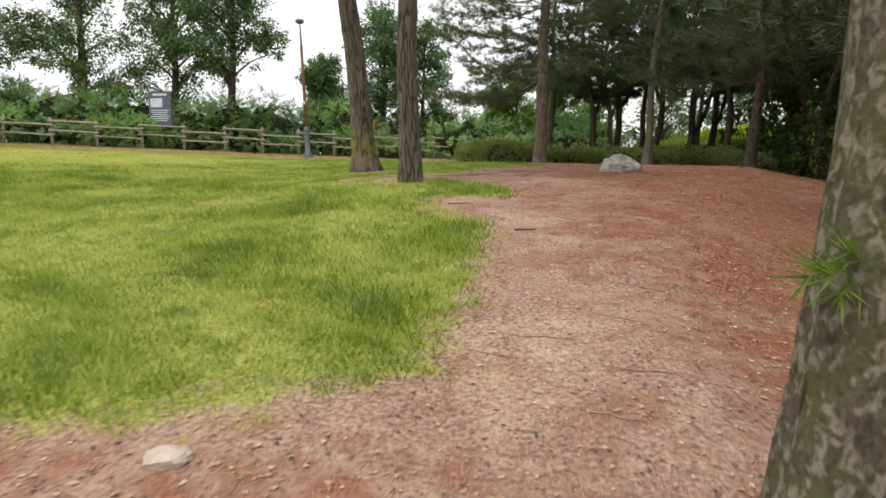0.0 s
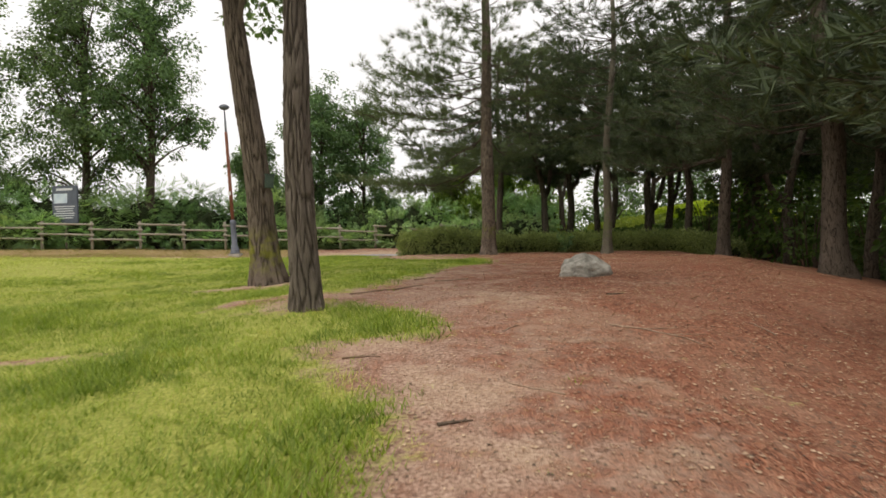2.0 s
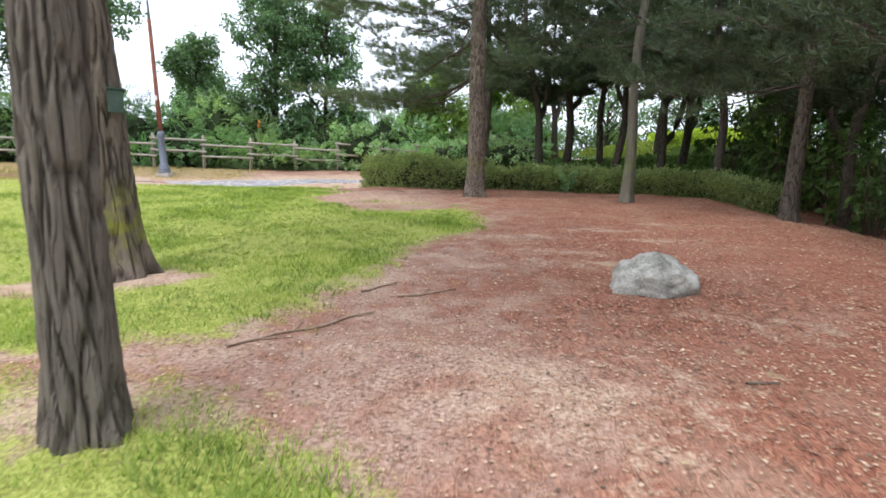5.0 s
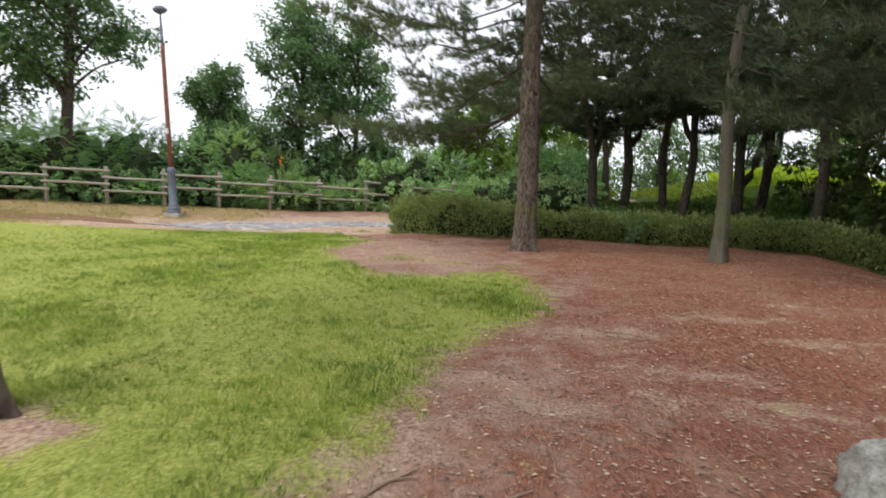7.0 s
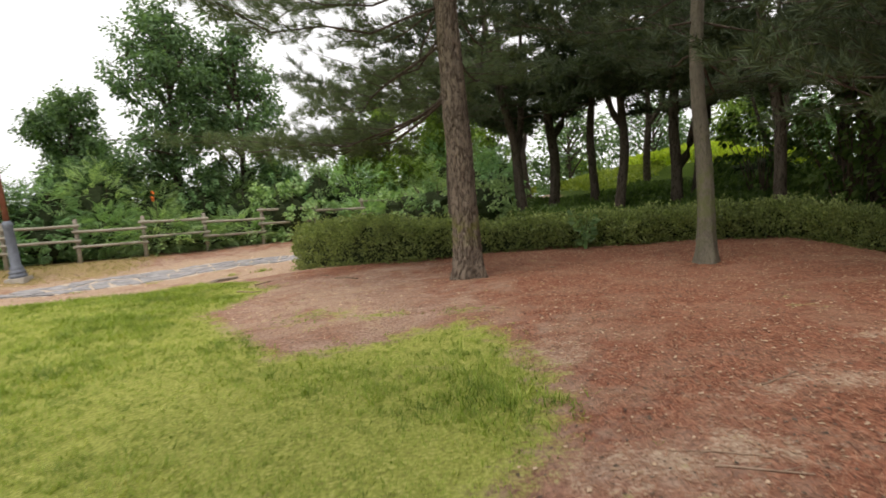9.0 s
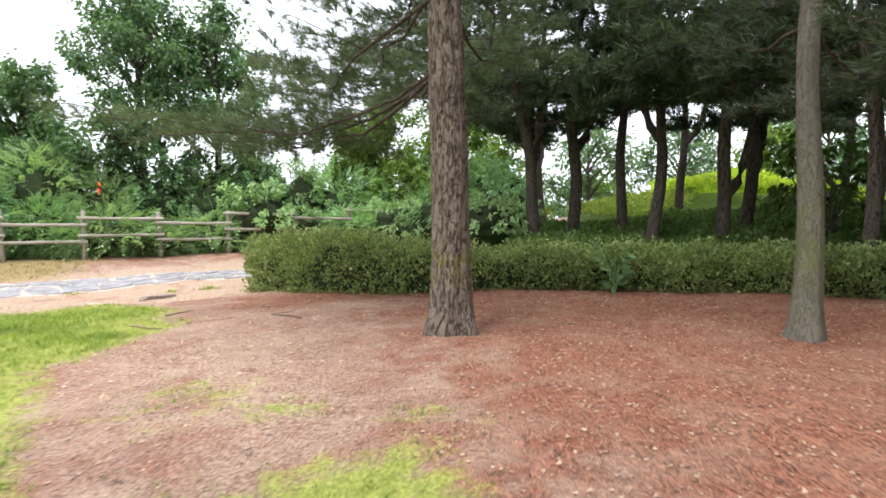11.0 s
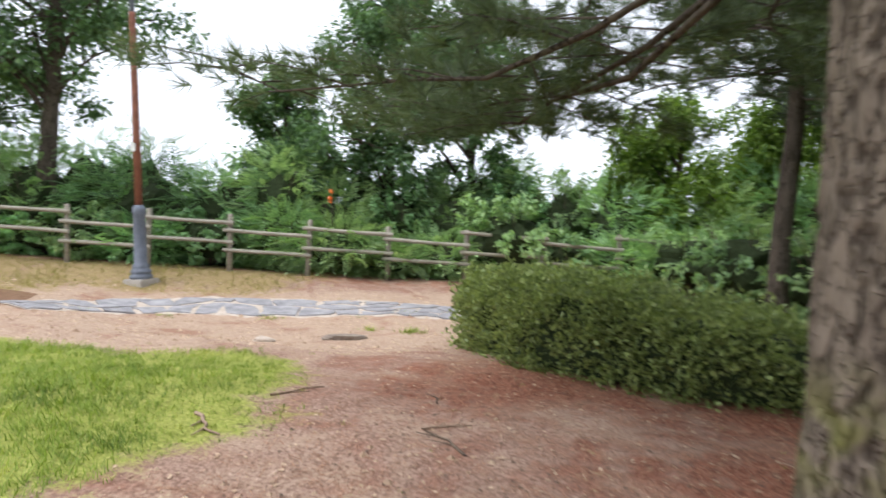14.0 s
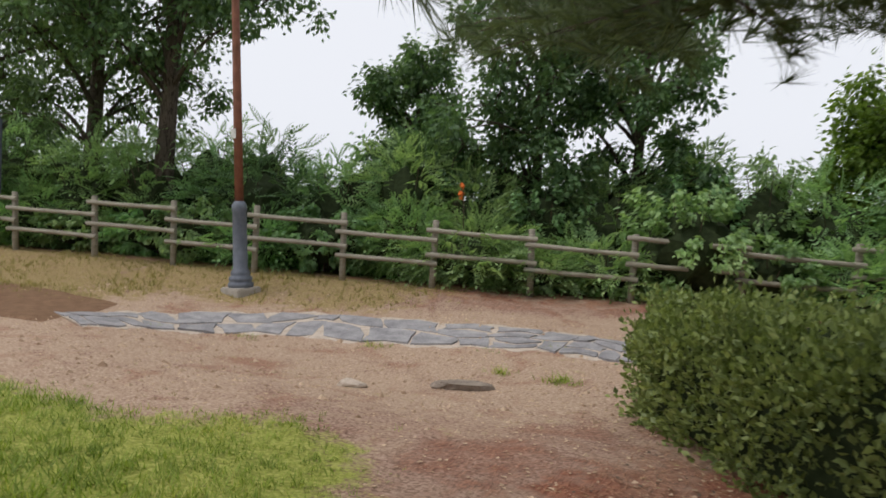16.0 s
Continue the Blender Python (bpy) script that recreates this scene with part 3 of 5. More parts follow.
def pine(x, y, height, r0, lean, base, reach, label, seed, group="pines", bk=None, segs=28, droop=0.25, extra=(), fine=False, wave=0.06, grooves=None, fork=None, needles=None, bare=0.33, taper=0.3, flare=0.45, full=1.0, tuft=None):
    """A pine: bare lower trunk, whorls of limbs bare near the trunk, needle tufts bunched on the outer twigs."""
    rng = np.random.default_rng(seed)
    tree = thing("pine_tree", (x, y, on_ground(x, y)), label, "tree", group)
    v, f, line, deep = trunk_parts(rng, height, r0, r0 * taper, lean, flare, segs=segs, wave=wave, grooves=grooves, step_z=0.04 if grooves else 0.12)
    piece("trunk", trunk_mesh(v, f, bk or PINE_BARK, deep), tree)
    if fork:
        z, a, ln = fork
        t = np.linspace(0, 1, 9)
        d = np.stack([math.cos(math.radians(a)) * np.sqrt(t) * 0.35 * ln, math.sin(math.radians(a)) * np.sqrt(t) * 0.35 * ln, t * ln], -1)
        fv, ff = tube(line(z) + d, r0 * (0.75 - 0.45 * t), 12)
        piece("second_stem", mesh_of("second_stem", fv, ff, bk or PINE_BARK), tree)
    limbs, where, ways = [], [], []
    z, plan = base, [(h, math.radians(a), ln, rise) for h, a, ln, rise in extra]
    while z < height - 0.3:
        up = (z - base) / (height - base)
        for k in range(rng.integers(3, 6)):
            plan.append((z, rng.uniform(0, 2 * math.pi), reach * (1 - 0.72 * up) * rng.uniform(0.6, 1.1), rng.uniform(-droop, 0.25) + 0.5 * up))
        z += rng.uniform(0.32, 0.55)
    for z, a, ln, rise in plan:
        t = np.linspace(0, 1, 7)
        side = rng.normal() * 0.3
        kink = rng.normal(0, 0.035, (7, 3)) * t[:, None]
        pts = line(z) + ln * (kink + np.stack([t * math.cos(a) - side * t * t * math.sin(a), t * math.sin(a) + side * t * t * math.cos(a), rise * t - 0.25 * droop * np.sin(3.1 * t) + 0.1 * t ** 3], -1))
        limbs.append(tube(pts, (0.011 + 0.0035 * ln) * (1 - 0.85 * t), 5))
        for s in np.linspace(bare, 1.0, max(3, int(ln * 2.3 * full))):
            o = np.array([np.interp(s, t, pts[:, c]) for c in range(3)])
            for q in (-1, 1):
                if rng.random() < 0.12:
                    continue
                tl = ln * 0.26 * rng.uniform(0.5, 1.3) * (1.2 - 0.6 * s) + 0.1
                b = a + q * rng.uniform(0.4, 1.1)
                e = o + tl * np.array((math.cos(b), math.sin(b), rng.uniform(-0.15, 0.45)))
                limbs.append(tube([o, (o + e) / 2 + (0, 0, 0.03), e], [0.008, 0.006, 0.003], 3))
                n = max(4, int(tl * 11.5))
                for w in np.linspace(0.25, 1.05, n):
                    where.append(o + (e - o) * w + rng.normal(size=3) * 0.045)
                    ways.append((e - o) / (tl + 1e-6) + np.array((0, 0, 0.45)))
    where, ways = np.array(where), np.array(ways)
    lv, lf = join(limbs)
    piece("branchwork", mesh_of("branchwork", lv, lf, DARK_BARK), tree)
    cv, cf = scatter(tuft or (FINE_TUFT_T if fine else TUFT_T), where, turns(rng, len(where), ways, 0.7), rng.uniform(0.17, 0.26, len(where)) if fine else rng.uniform(0.25, 0.38, len(where)))
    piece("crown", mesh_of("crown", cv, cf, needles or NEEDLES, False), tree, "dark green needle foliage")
    return tree


def leaf_tree(name, x, y, height, r0, lean, blobs, label, seed, leaves=9000, size=0.16, material=None, bk=None, group="", template=None, segs=20, flare=0.4, trunk_top=0.8, base_z=None, grooves=None, collar=0.35):
    """A broad-leaved tree: trunk, boughs to each clump, and leaves in uneven clumps (x, y, z, radius)."""
    rng = np.random.default_rng(seed)
    tree = thing(name, (x, y, on_ground(x, y) if base_z is None else base_z), label, "tree", group)
    v, f, line, deep = trunk_parts(rng, height * trunk_top, r0, r0 * 0.35, lean, flare, segs, wave=0.035, collar=collar, grooves=grooves, step_z=0.06 if grooves else 0.12)
    piece("trunk", trunk_mesh(v, f, bk or DARK_BARK, deep), tree)
    boughs, at, way = [], [], []
    total = sum(b[3] ** 2 for b in blobs)
    for bx, by, bz, br in blobs:
        c = np.array((bx, by, bz))
        s = line(min(max(bz - br * 0.9 - rng.uniform(0.1, 0.8), height * 0.2), height * trunk_top * 0.97))
        t = np.linspace(0, 1, 5)[:, None]
        pts = s + (c - s) * t + np.array((0, 0, 0.2)) * np.sin(3.1 * t)
        boughs.append(tube(pts, np.linspace(0.07, 0.015, 5) * (0.5 + br * 0.5), 6))
        n = int(leaves * br * br / total)
        subs = c + rng.normal(size=(max(4, int(br * 9)), 3)) * br * np.array((0.55, 0.55, 0.42))
        for q in subs:
            boughs.append(tube([c, (c + q) / 2 + rng.normal(size=3) * 0.08, q], [0.02, 0.013, 0.005], 3))
        m = rng.integers(0, len(subs), n)
        d = rng.normal(size=(n, 3)) * br * 0.2
        at.append(subs[m] + d)
        way.append(d * np.array((1, 1, 0.4)) + np.array((0, 0, -0.17)) * br)
    bv, bf = join(boughs)
    piece("branchwork", mesh_of("branchwork", bv, bf, bk or DARK_BARK), tree)
    at, way = np.concatenate(at), np.concatenate(way)
    cv, cf = scatter(template or LEAF_T, at, turns(rng, len(at), way, 0.8, 0.55), rng.uniform(0.7, 1.25, len(at)) * size)
    piece("crown", mesh_of("crown", cv, cf, material or LEAF, False), tree)
    return tree


def crown_blobs(seed, n, low, high, radius, r=(0.6, 1.1), cx=0.0, cy=0.0):
    """Clumps filling a crown that is widest at its lower third."""
    rng = np.random.default_rng(seed)
    out = []
    for k in range(n):
        u = (k + 0.5) / n
        w = radius * (0.55 + 0.9 * u - 1.25 * u * u) * 1.1
        a, q = rng.uniform(0, 6.28), math.sqrt(rng.uniform(0.05, 1))
        out.append((cx + w * q * math.cos(a), cy + w * q * math.sin(a), low + (high - low) * u, rng.uniform(*r)))
    return out


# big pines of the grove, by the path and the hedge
pine(2.89, 22.88, 9.5, 0.205, (0.05, 0.2), 4.1, 3.2, "tall pine with plated grey-brown bark and moss near its foot", 11, segs=120, fine=True, wave=0.02, grooves=(12, 0.6, 0.014, 0.075), needles=SKYLIT_NEEDLES, taper=0.4, flare=0.28, full=1.35, bare=0.3, tuft=THIN_TUFT_T,
     extra=[(2.75, 137, 3.9, -0.2), (2.75, 123, 4.6, -0.18), (2.8, 110, 4.6, -0.14), (3.2, 97, 4.4, -0.08), (3.5, 70, 3.8, -0.04), (3.5, 131, 4.5, -0.09), (3.7, 104, 4.3, -0.07),
            (4.0, 175, 3.5, -0.12), (4.3, 195, 3.5, -0.1), (4.7, 160, 3.6, -0.12), (5.0, 182, 3.4, -0.1), (5.3, 205, 3.3, -0.08), (5.6, 172, 3.2, -0.08)])
pine(6.13, 22.0, 9.5, 0.118, (0.4, 0.2), 2.9, 3.2, "slender pine with a pale mossy trunk", 12, segs=40, bk=GREY_BARK, fine=True, full=1.2)
pine(8.35, 19.55, 9.5, 0.14, (0.5, 0.4), 2.4, 3.4, "leaning slender pine at the edge of the mound", 13, bk=DARK_BARK, fine=True)
pine(9.5, 16.9, 10.0, 0.24, (-0.3, 0.2), 3.0, 3.8, "stout pine in the dark of the grove", 14, bk=DARK_BARK, fine=True)
GROVE = [(5.6, 31.0, 0.15, -0.9, 31), (6.6, 31.7, 0.16, 0.4, 32), (7.75, 31.4, 0.13, 0.3, 33), (7.98, 30.2, 0.14, 0.9, 34), (9.4, 29.8, 0.16, 0.5, 35), (10.45, 30.8, 0.16, 0.9, 36),
         (14.5, 33.0, 0.11, 0.5, 37), (12.5, 27.5, 0.16, 0.2, 38), (11.8, 23.5, 0.16, -0.3, 39), (13.6, 20.5, 0.17, 0.2, 40), (15.5, 24.0, 0.17, 0.4, 41), (17.5, 33.5, 0.15, -0.5, 42),
         (13.0, 16.0, 0.19, 0.2, 43), (17.5, 19.0, 0.18, -0.4, 44), (18.5, 28.0, 0.17, 0.4, 45), (12.4, 12.4, 0.2, 0.3, 46), (16.2, 13.5, 0.19, 0.1, 47), (21.0, 23.5, 0.18, 0.3, 48),
         # Seeds 55 and 56 stay out of view, added to shade the path's start.
         (9.6, 25.6, 0.13, 0.2, 49), (11.5, 36.5, 0.14, 0.2, 51), (20.5, 31.5, 0.16, 0.2, 52), (13.5, 9.0, 0.18, 0.2, 53), (8.4, 8.3, 0.18, 0.2, 55), (7.7, 3.9, 0.18, 0.1, 56), (7.3, 37.8, 0.13, 0.2, 54), (12.1, 26.0, 0.15, 0.3, 58), (14.4, 28.6, 0.15, 0.3, 59), (11.2, 18.6, 0.15, 0.3, 60), (10.9, 14.2, 0.15, 0.3, 61)]
FORKS = {31: (1.9, 60, 3.5), 32: (2.2, 20, 3.0), 34: (2.4, 110, 3.0), 35: (1.15, 10, 2.6), 36: (1.5, 40, 3.0), 37: (0.8, 150, 2.6)}
pine(3.6, 30.8, 8.5, 0.15, (0.1, 0.2), 3.4, 3.0, "dark-trunked pine reaching over the path behind the hedge", 57, "grove pines", bk=DARK_BARK, segs=20, fine=True,
     extra=[(3.9, 172, 4.0, 0.0), (4.1, 190, 4.2, 0.02), (4.4, 158, 4.0, 0.0)])
models = []
for n, (x, y, r, lean, seed) in enumerate(GROVE):
    if n < 8:
        models.append(pine(x, y, 8.0, r, (lean, 0.2), (2.9, 3.5, 3.1, 3.7)[n % 4], (3.2, 2.6, 3.4, 2.8)[n % 4], "dark-trunked pine in the shade behind the hedge", seed, "grove pines", bk=DARK_BARK, segs=20, fork=FORKS.get(seed), wave=0.13, flare=0.25, full=1.2))
    else:
        copy_thing(models[n % 8], pose(x, y, on_ground(x, y), 0, 0, 40 * seed))

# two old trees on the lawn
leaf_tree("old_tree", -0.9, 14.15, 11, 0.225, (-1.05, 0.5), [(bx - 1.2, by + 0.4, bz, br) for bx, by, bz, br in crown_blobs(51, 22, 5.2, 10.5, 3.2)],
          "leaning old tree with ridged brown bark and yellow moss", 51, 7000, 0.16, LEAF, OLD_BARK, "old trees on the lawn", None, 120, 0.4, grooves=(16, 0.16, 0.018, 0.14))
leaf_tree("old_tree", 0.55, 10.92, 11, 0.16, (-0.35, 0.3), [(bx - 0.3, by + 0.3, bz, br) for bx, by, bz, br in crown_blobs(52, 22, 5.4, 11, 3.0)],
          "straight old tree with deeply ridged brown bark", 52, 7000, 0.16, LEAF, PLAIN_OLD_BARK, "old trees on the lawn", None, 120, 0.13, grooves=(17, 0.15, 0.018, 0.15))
# trunk by which the walk begins
START_TREE = leaf_tree("old_tree", 3.0, 3.1, 9, 0.185, (0.15, 0.1), crown_blobs(53, 14, 4.8, 8.8, 2.6), "grey trunk beside the path, blotched with lichen and moss", 53, 4000, 0.16, LEAF, START_BARK, "", None, 72, 0.5, collar=0.75)
rng_ = np.random.default_rng(15)
sv, sf = scatter(FINE_TUFT_T, np.tile((-0.17, -0.13, 1.0), (7, 1)) + rng_.normal(0, 0.03, (7, 3)), turns(rng_, 7, np.tile((-1.0, -0.4, 0.2), (7, 1)), 0.7), rng_.uniform(0.09, 0.15, 7))
piece("side_shoot", mesh_of("side_shoot", sv, sf, LEAF_LIGHT, False), START_TREE, "small green side shoot")

# tall trees beyond the fence
for k, (x, y, h, r, low, rad, n, mat_, seed) in enumerate([(-11.3, 30.9, 11, 0.22, 3.9, 2.8, 26, LEAF, 61), (-14.1, 30.8, 11, 0.2, 2.8, 2.8, 26, LEAF, 62), (-18.2, 30.0, 12, 0.22, 1.6, 3.0, 28, LEAF, 63),
                                                       (-22.5, 29.0, 11, 0.22, 1.5, 3.2, 26, LEAF, 64), (-27, 28, 11, 0.2, 1.2, 3.2, 24, LEAF, 65)]):
    leaf_tree("broadleaf_tree", x, y, h, r, (0.2, 0.1), crown_blobs(seed, n + 8, low, h, rad, (0.6, 1.1)), "tall broad-leaved tree behind the timber fence", seed, 19000, 0.155, mat_, DARK_BARK, "trees behind the fence")
for k, (x, y, h, low, rad, n, mat_, seed) in enumerate([(-5.0, 35.6, 8.3, 1.4, 2.3, 36, LEAF, 66), (-8.3, 35.6, 5.7, 1.4, 1.5, 18, LEAF, 67), (-3.0, 36.2, 7.4, 1.2, 2.1, 26, LEAF, 68), (2.0, 37.5, 5.0, 0.9, 1.5, 16, LEAF_LIGHT, 69), (4.4, 39.5, 5.0, 0.6, 2.2, 18, LEAF_LIGHT, 70)]):
    leaf_tree("broadleaf_tree", x, y, h, 0.14, (0.1, 0.1), crown_blobs(seed, n, low, h - 0.4, rad, (0.5, 0.95)), "bushy broad-leaved tree behind the timber fence", seed, 17000, 0.145, mat_, DARK_BARK, "trees behind the fence", base_z=0.6)


# ---- the timber fence ----
def rail_mesh(length, r, seed):
    rng = np.random.default_rng(seed)
    t = np.linspace(0, 1, 9)
    pts = np.stack([length * t, 0.008 * np.sin(5 * t + seed), 0.008 * np.sin(4 * t + 2 * seed)], -1)
    rad = r * (1 + 0.05 * rng.normal(size=9))
    v, f = tube(pts, rad, 10)
    ends = [(v[:10].mean(0), range(0, 10)), (v[-10:].mean(0), range(len(v) - 10, len(v)))]
    vs, fs = list(v), [tuple(q) for q in f]
    for c, ring in ends:
        vs.append(c)
        ring = list(ring)
        for a, b in zip(ring, ring[1:] + ring[:1]):
            fs.append((a, b, len(vs) - 1, len(vs) - 1))
    return np.array(vs), np.array([q for q in fs])


def fence():
    f = thing("timber_fence", (0, 0, 0), "weathered round-timber post and rail fence along the shrubs", "fence")
    posts = []
    for k in range(-9, 10):
        x = -10.9 + 1.49 * k if k > 0 else -10.9 + 1.58 * k
        y = float(fence_line(x)) - 0.1 + 0.05 * math.sin(3 * k)
        posts.append((x, y, on_ground(x, y)))
    for k, (x, y, z) in enumerate(posts):
        hgt = 1.14 + 0.05 * math.sin(7 * k)
        bm = lathe([(0.058, -0.3), (0.056, hgt * 0.5), (0.055, hgt - 0.015), (0.045, hgt)], 12)
        p = part("post", bm, RAIL, f, "", True)
        p.matrix_basis = pose(x, y, z, 1.5 * math.sin(5 * k), 1.5 * math.cos(4 * k), 40 * k)
    tops = {8: 1.79, 9: 1.97, 10: 1.72, 11: 1.87, 12: 1.66, 13: 1.76, 14: 1.6}
    for k in range(len(posts) - 1):
        a, b = Vector(posts[k]), Vector(posts[k + 1])
        top = tops.get(k, (a.z + b.z) / 2 + 0.9 + (0.09 if k % 2 else -0.07))
        a.z, b.z = top + 0.03, top - 0.03
        for h in (-0.4, 0.0):
            d = b - a
            ln = d.length + 0.2
            m = Matrix.Translation(a + Vector((0.02, -0.085, h)) - d.normalized() * 0.1) @ d.to_track_quat("X", "Z").to_matrix().to_4x4()
            v, q = rail_mesh(ln, 0.042, 3 * k + int(abs(h) * 10))
            me = bpy.data.meshes.new("rail")
            me.from_pydata(v.tolist(), [], [tuple(dict.fromkeys(t.tolist())) for t in q])
            me.polygons.foreach_set("use_smooth", [True] * len(me.polygons))
            me.materials.append(RAIL)
            piece("rail", me, f, "", m)
    return posts


POSTS = fence()


# ---- lamp post, sign, bird box ----
def lamp_post(x, y):
    z = on_ground(x, y)
    t = thing("lamp_post", pose(x, y, z, 2.0, -2.3, 0), "slim lamp post, red-brown pole on a blue-grey base", "lamp post")
    part("plinth", box((0.46, 0.46, 0.16), (0, 0, 0.0), 0.02), CONCRETE, t, "square concrete plinth")
    part("base", lathe([(0.19, 0.08), (0.2, 0.1), (0.2, 0.15), (0.17, 0.17), (0.185, 0.2), (0.185, 0.24), (0.15, 0.26), (0.155, 0.3), (0.15, 0.33), (0.115, 0.38), (0.11, 1.28), (0.118, 1.3), (0.118, 1.4), (0.09, 1.44), (0.075, 1.46)], 28), STEEL, t, "blue-grey painted base", True)
    part("pole", lathe([(0.07, 1.44), (0.066, 3.0), (0.058, 4.95), (0.056, 5.0)], 20), RUST, t, "red-brown painted pole", True)
    part("neck", lathe([(0.045, 4.99), (0.04, 5.35), (0.024, 5.8), (0.022, 5.9)], 16), STEEL, t, "", True)
    head = part("lamp_head", lathe([(0.05, 5.88), (0.14, 5.92), (0.2, 5.98), (0.2, 6.02), (0.14, 6.08), (0.05, 6.11)], 24), STEEL, t, "", True)
    part("label", box((0.11, 0.012, 0.15), (-0.02, -0.072, 2.53), 0.002), WHITE, t, "small white label")


lamp_post(-7.2, 29.75)


def notice_sign(x, y, turn):
    z = on_ground(x, y)
    t = thing("notice_sign", pose(x, y, z, 0, 0, turn), "dark notice sign with pale print on a post", "sign")
    b = part("board", box((1.2, 0.08, 1.5), (0, 0, 1.75), 0.03), SIGN_DARK, t)
    part("post", lathe([(0.045, -0.2), (0.045, 1.05)], 14), RAIL, t, "", True)
    part("picture", box((0.62, 0.012, 0.38), (-0.18, -0.043, 2.0), 0.002), SIGN_PALE, b, "pale blue picture")
    part("title", box((0.75, 0.012, 0.09), (0, -0.043, 2.35), 0.002), SIGN_TEXT, b)
    for k in range(6):
        part("text_line", box((0.95 - 0.1 * (k % 3), 0.012, 0.035), (-0.02 * (k % 2), -0.043, 1.68 - 0.09 * k), 0.001), SIGN_TEXT, b)


notice_sign(-13.5, 28.6, -10)


def bird_box(x, y, z):
    t = thing("nest_box", pose(x, y, z, 0, 4, 25), "small dull green box fixed to the leaning tree", "nest box")
    part("body", box((0.13, 0.1, 0.2), (0, 0, 0), 0.006), BOX_GREEN, t)
    part("lid", box((0.16, 0.13, 0.018), (0, 0, 0.11), 0.004), BOX_GREEN, t)
    part("plate", box((0.085, 0.006, 0.03), (0, -0.053, 0.0), 0.002), BOX_GREEN, t)


bird_box(-0.82, 14.05, 2.03)


# ---- rocks ----
def rock(name, x, y, size, seed, label, material=ROCK, sink=0.25, rot=0, flat=None, category="rock", group="", facets=()):
    rng = np.random.default_rng(seed)
    bm = bmesh.new()
    bmesh.ops.create_icosphere(bm, subdivisions=5, radius=1)
    cut = rng.normal(size=(11, 3))
    cut /= np.linalg.norm(cut, axis=1)[:, None]
    far = rng.uniform(0.62, 0.95, 11)
    if facets:
        cut, far = np.array([q[:3] for q in facets], float), np.array([q[3] for q in facets])
        cut /= np.linalg.norm(cut, axis=1)[:, None]
    off = Vector((seed * 3.7, seed * 1.3, 0))
    for v in bm.verts:
        d = np.array(v.co)
        r = min(1.0, float(np.min(np.where(cut @ d > 0.05, far / np.maximum(cut @ d, 0.05), 9))))
        p = v.co * (r + 0.07 * noise.noise(v.co * 2.6 + off) + 0.05 * noise.noise(v.co * 7 + off) + 0.018 * noise.noise(v.co * 22 + off))
        p.z = max(min(p.z, flat if flat else 9), -0.6)
        v.co = Vector((p.x * size[0], p.y * size[1], p.z * size[2]))
    ob = part(name, bm, material, None, label, True)
    ob.matrix_basis = pose(x, y, on_ground(x, y) + size[2] * (0.6 - sink), 0, 0, rot)
    return tagged(ob, label, category, group)


rock("boulder", 4.03, 13.55, (0.45, 0.34, 0.35), 3, "pale grey granite boulder lying in the pine litter", ROCK, 0.47, 12,
     facets=[(-0.55, -0.25, 0.8, 0.62), (0.45, -0.35, 0.85, 0.6), (0.1, -0.95, 0.3, 0.72), (-0.75, -0.65, 0.1, 0.74), (0.85, -0.4, 0.15, 0.78), (0.9, 0.2, 0.45, 0.72), (-0.95, 0.2, 0.3, 0.8), (0.1, 0.8, 0.6, 0.66), (0.3, -0.8, -0.5, 0.7), (-0.15, -0.6, 0.75, 0.7)])
rock("stone", 0.78, 3.6, (0.1, 0.075, 0.045), 5, "small pinkish stone half sunk at the lawn edge", MORTAR, 0.3, 20)
rock("stone", -2.9, 27.65, (0.17, 0.1, 0.06), 6, "small pale stone on the sandy path", MORTAR, 0.3, 20)
rock("flat_stone", -2.02, 28.25, (0.33, 0.13, 0.1), 8, "flat grey-brown stone lying on the path", BROWN_STONE, 0.3, 32, 0.35)


# ---- paving edge of slate slabs ----
def along(ctrl, u):
    """A point and the direction along a smooth line through control points."""
    u = np.clip(np.asarray(u, float), 0, len(ctrl) - 1.0001)
    c = np.array([ctrl[0]] + list(ctrl) + [ctrl[-1]], float)
    k = u.astype(int)
    t = (u - k)[:, None]
    p0, p1, p2, p3 = c[k], c[k + 1], c[k + 2], c[np.minimum(k + 3, len(c) - 1)]
    p = 0.5 * (2 * p1 + (p2 - p0) * t + (2 * p0 - 5 * p1 + 4 * p2 - p3) * t ** 2 + (3 * p1 - p0 - 3 * p2 + p3) * t ** 3)
    d = 0.5 * ((p2 - p0) + 2 * (2 * p0 - 5 * p1 + 4 * p2 - p3) * t + 3 * (3 * p1 - p0 - 3 * p2 + p3) * t ** 2)
    return p, d / (np.linalg.norm(d, axis=1)[:, None] + 1e-9)


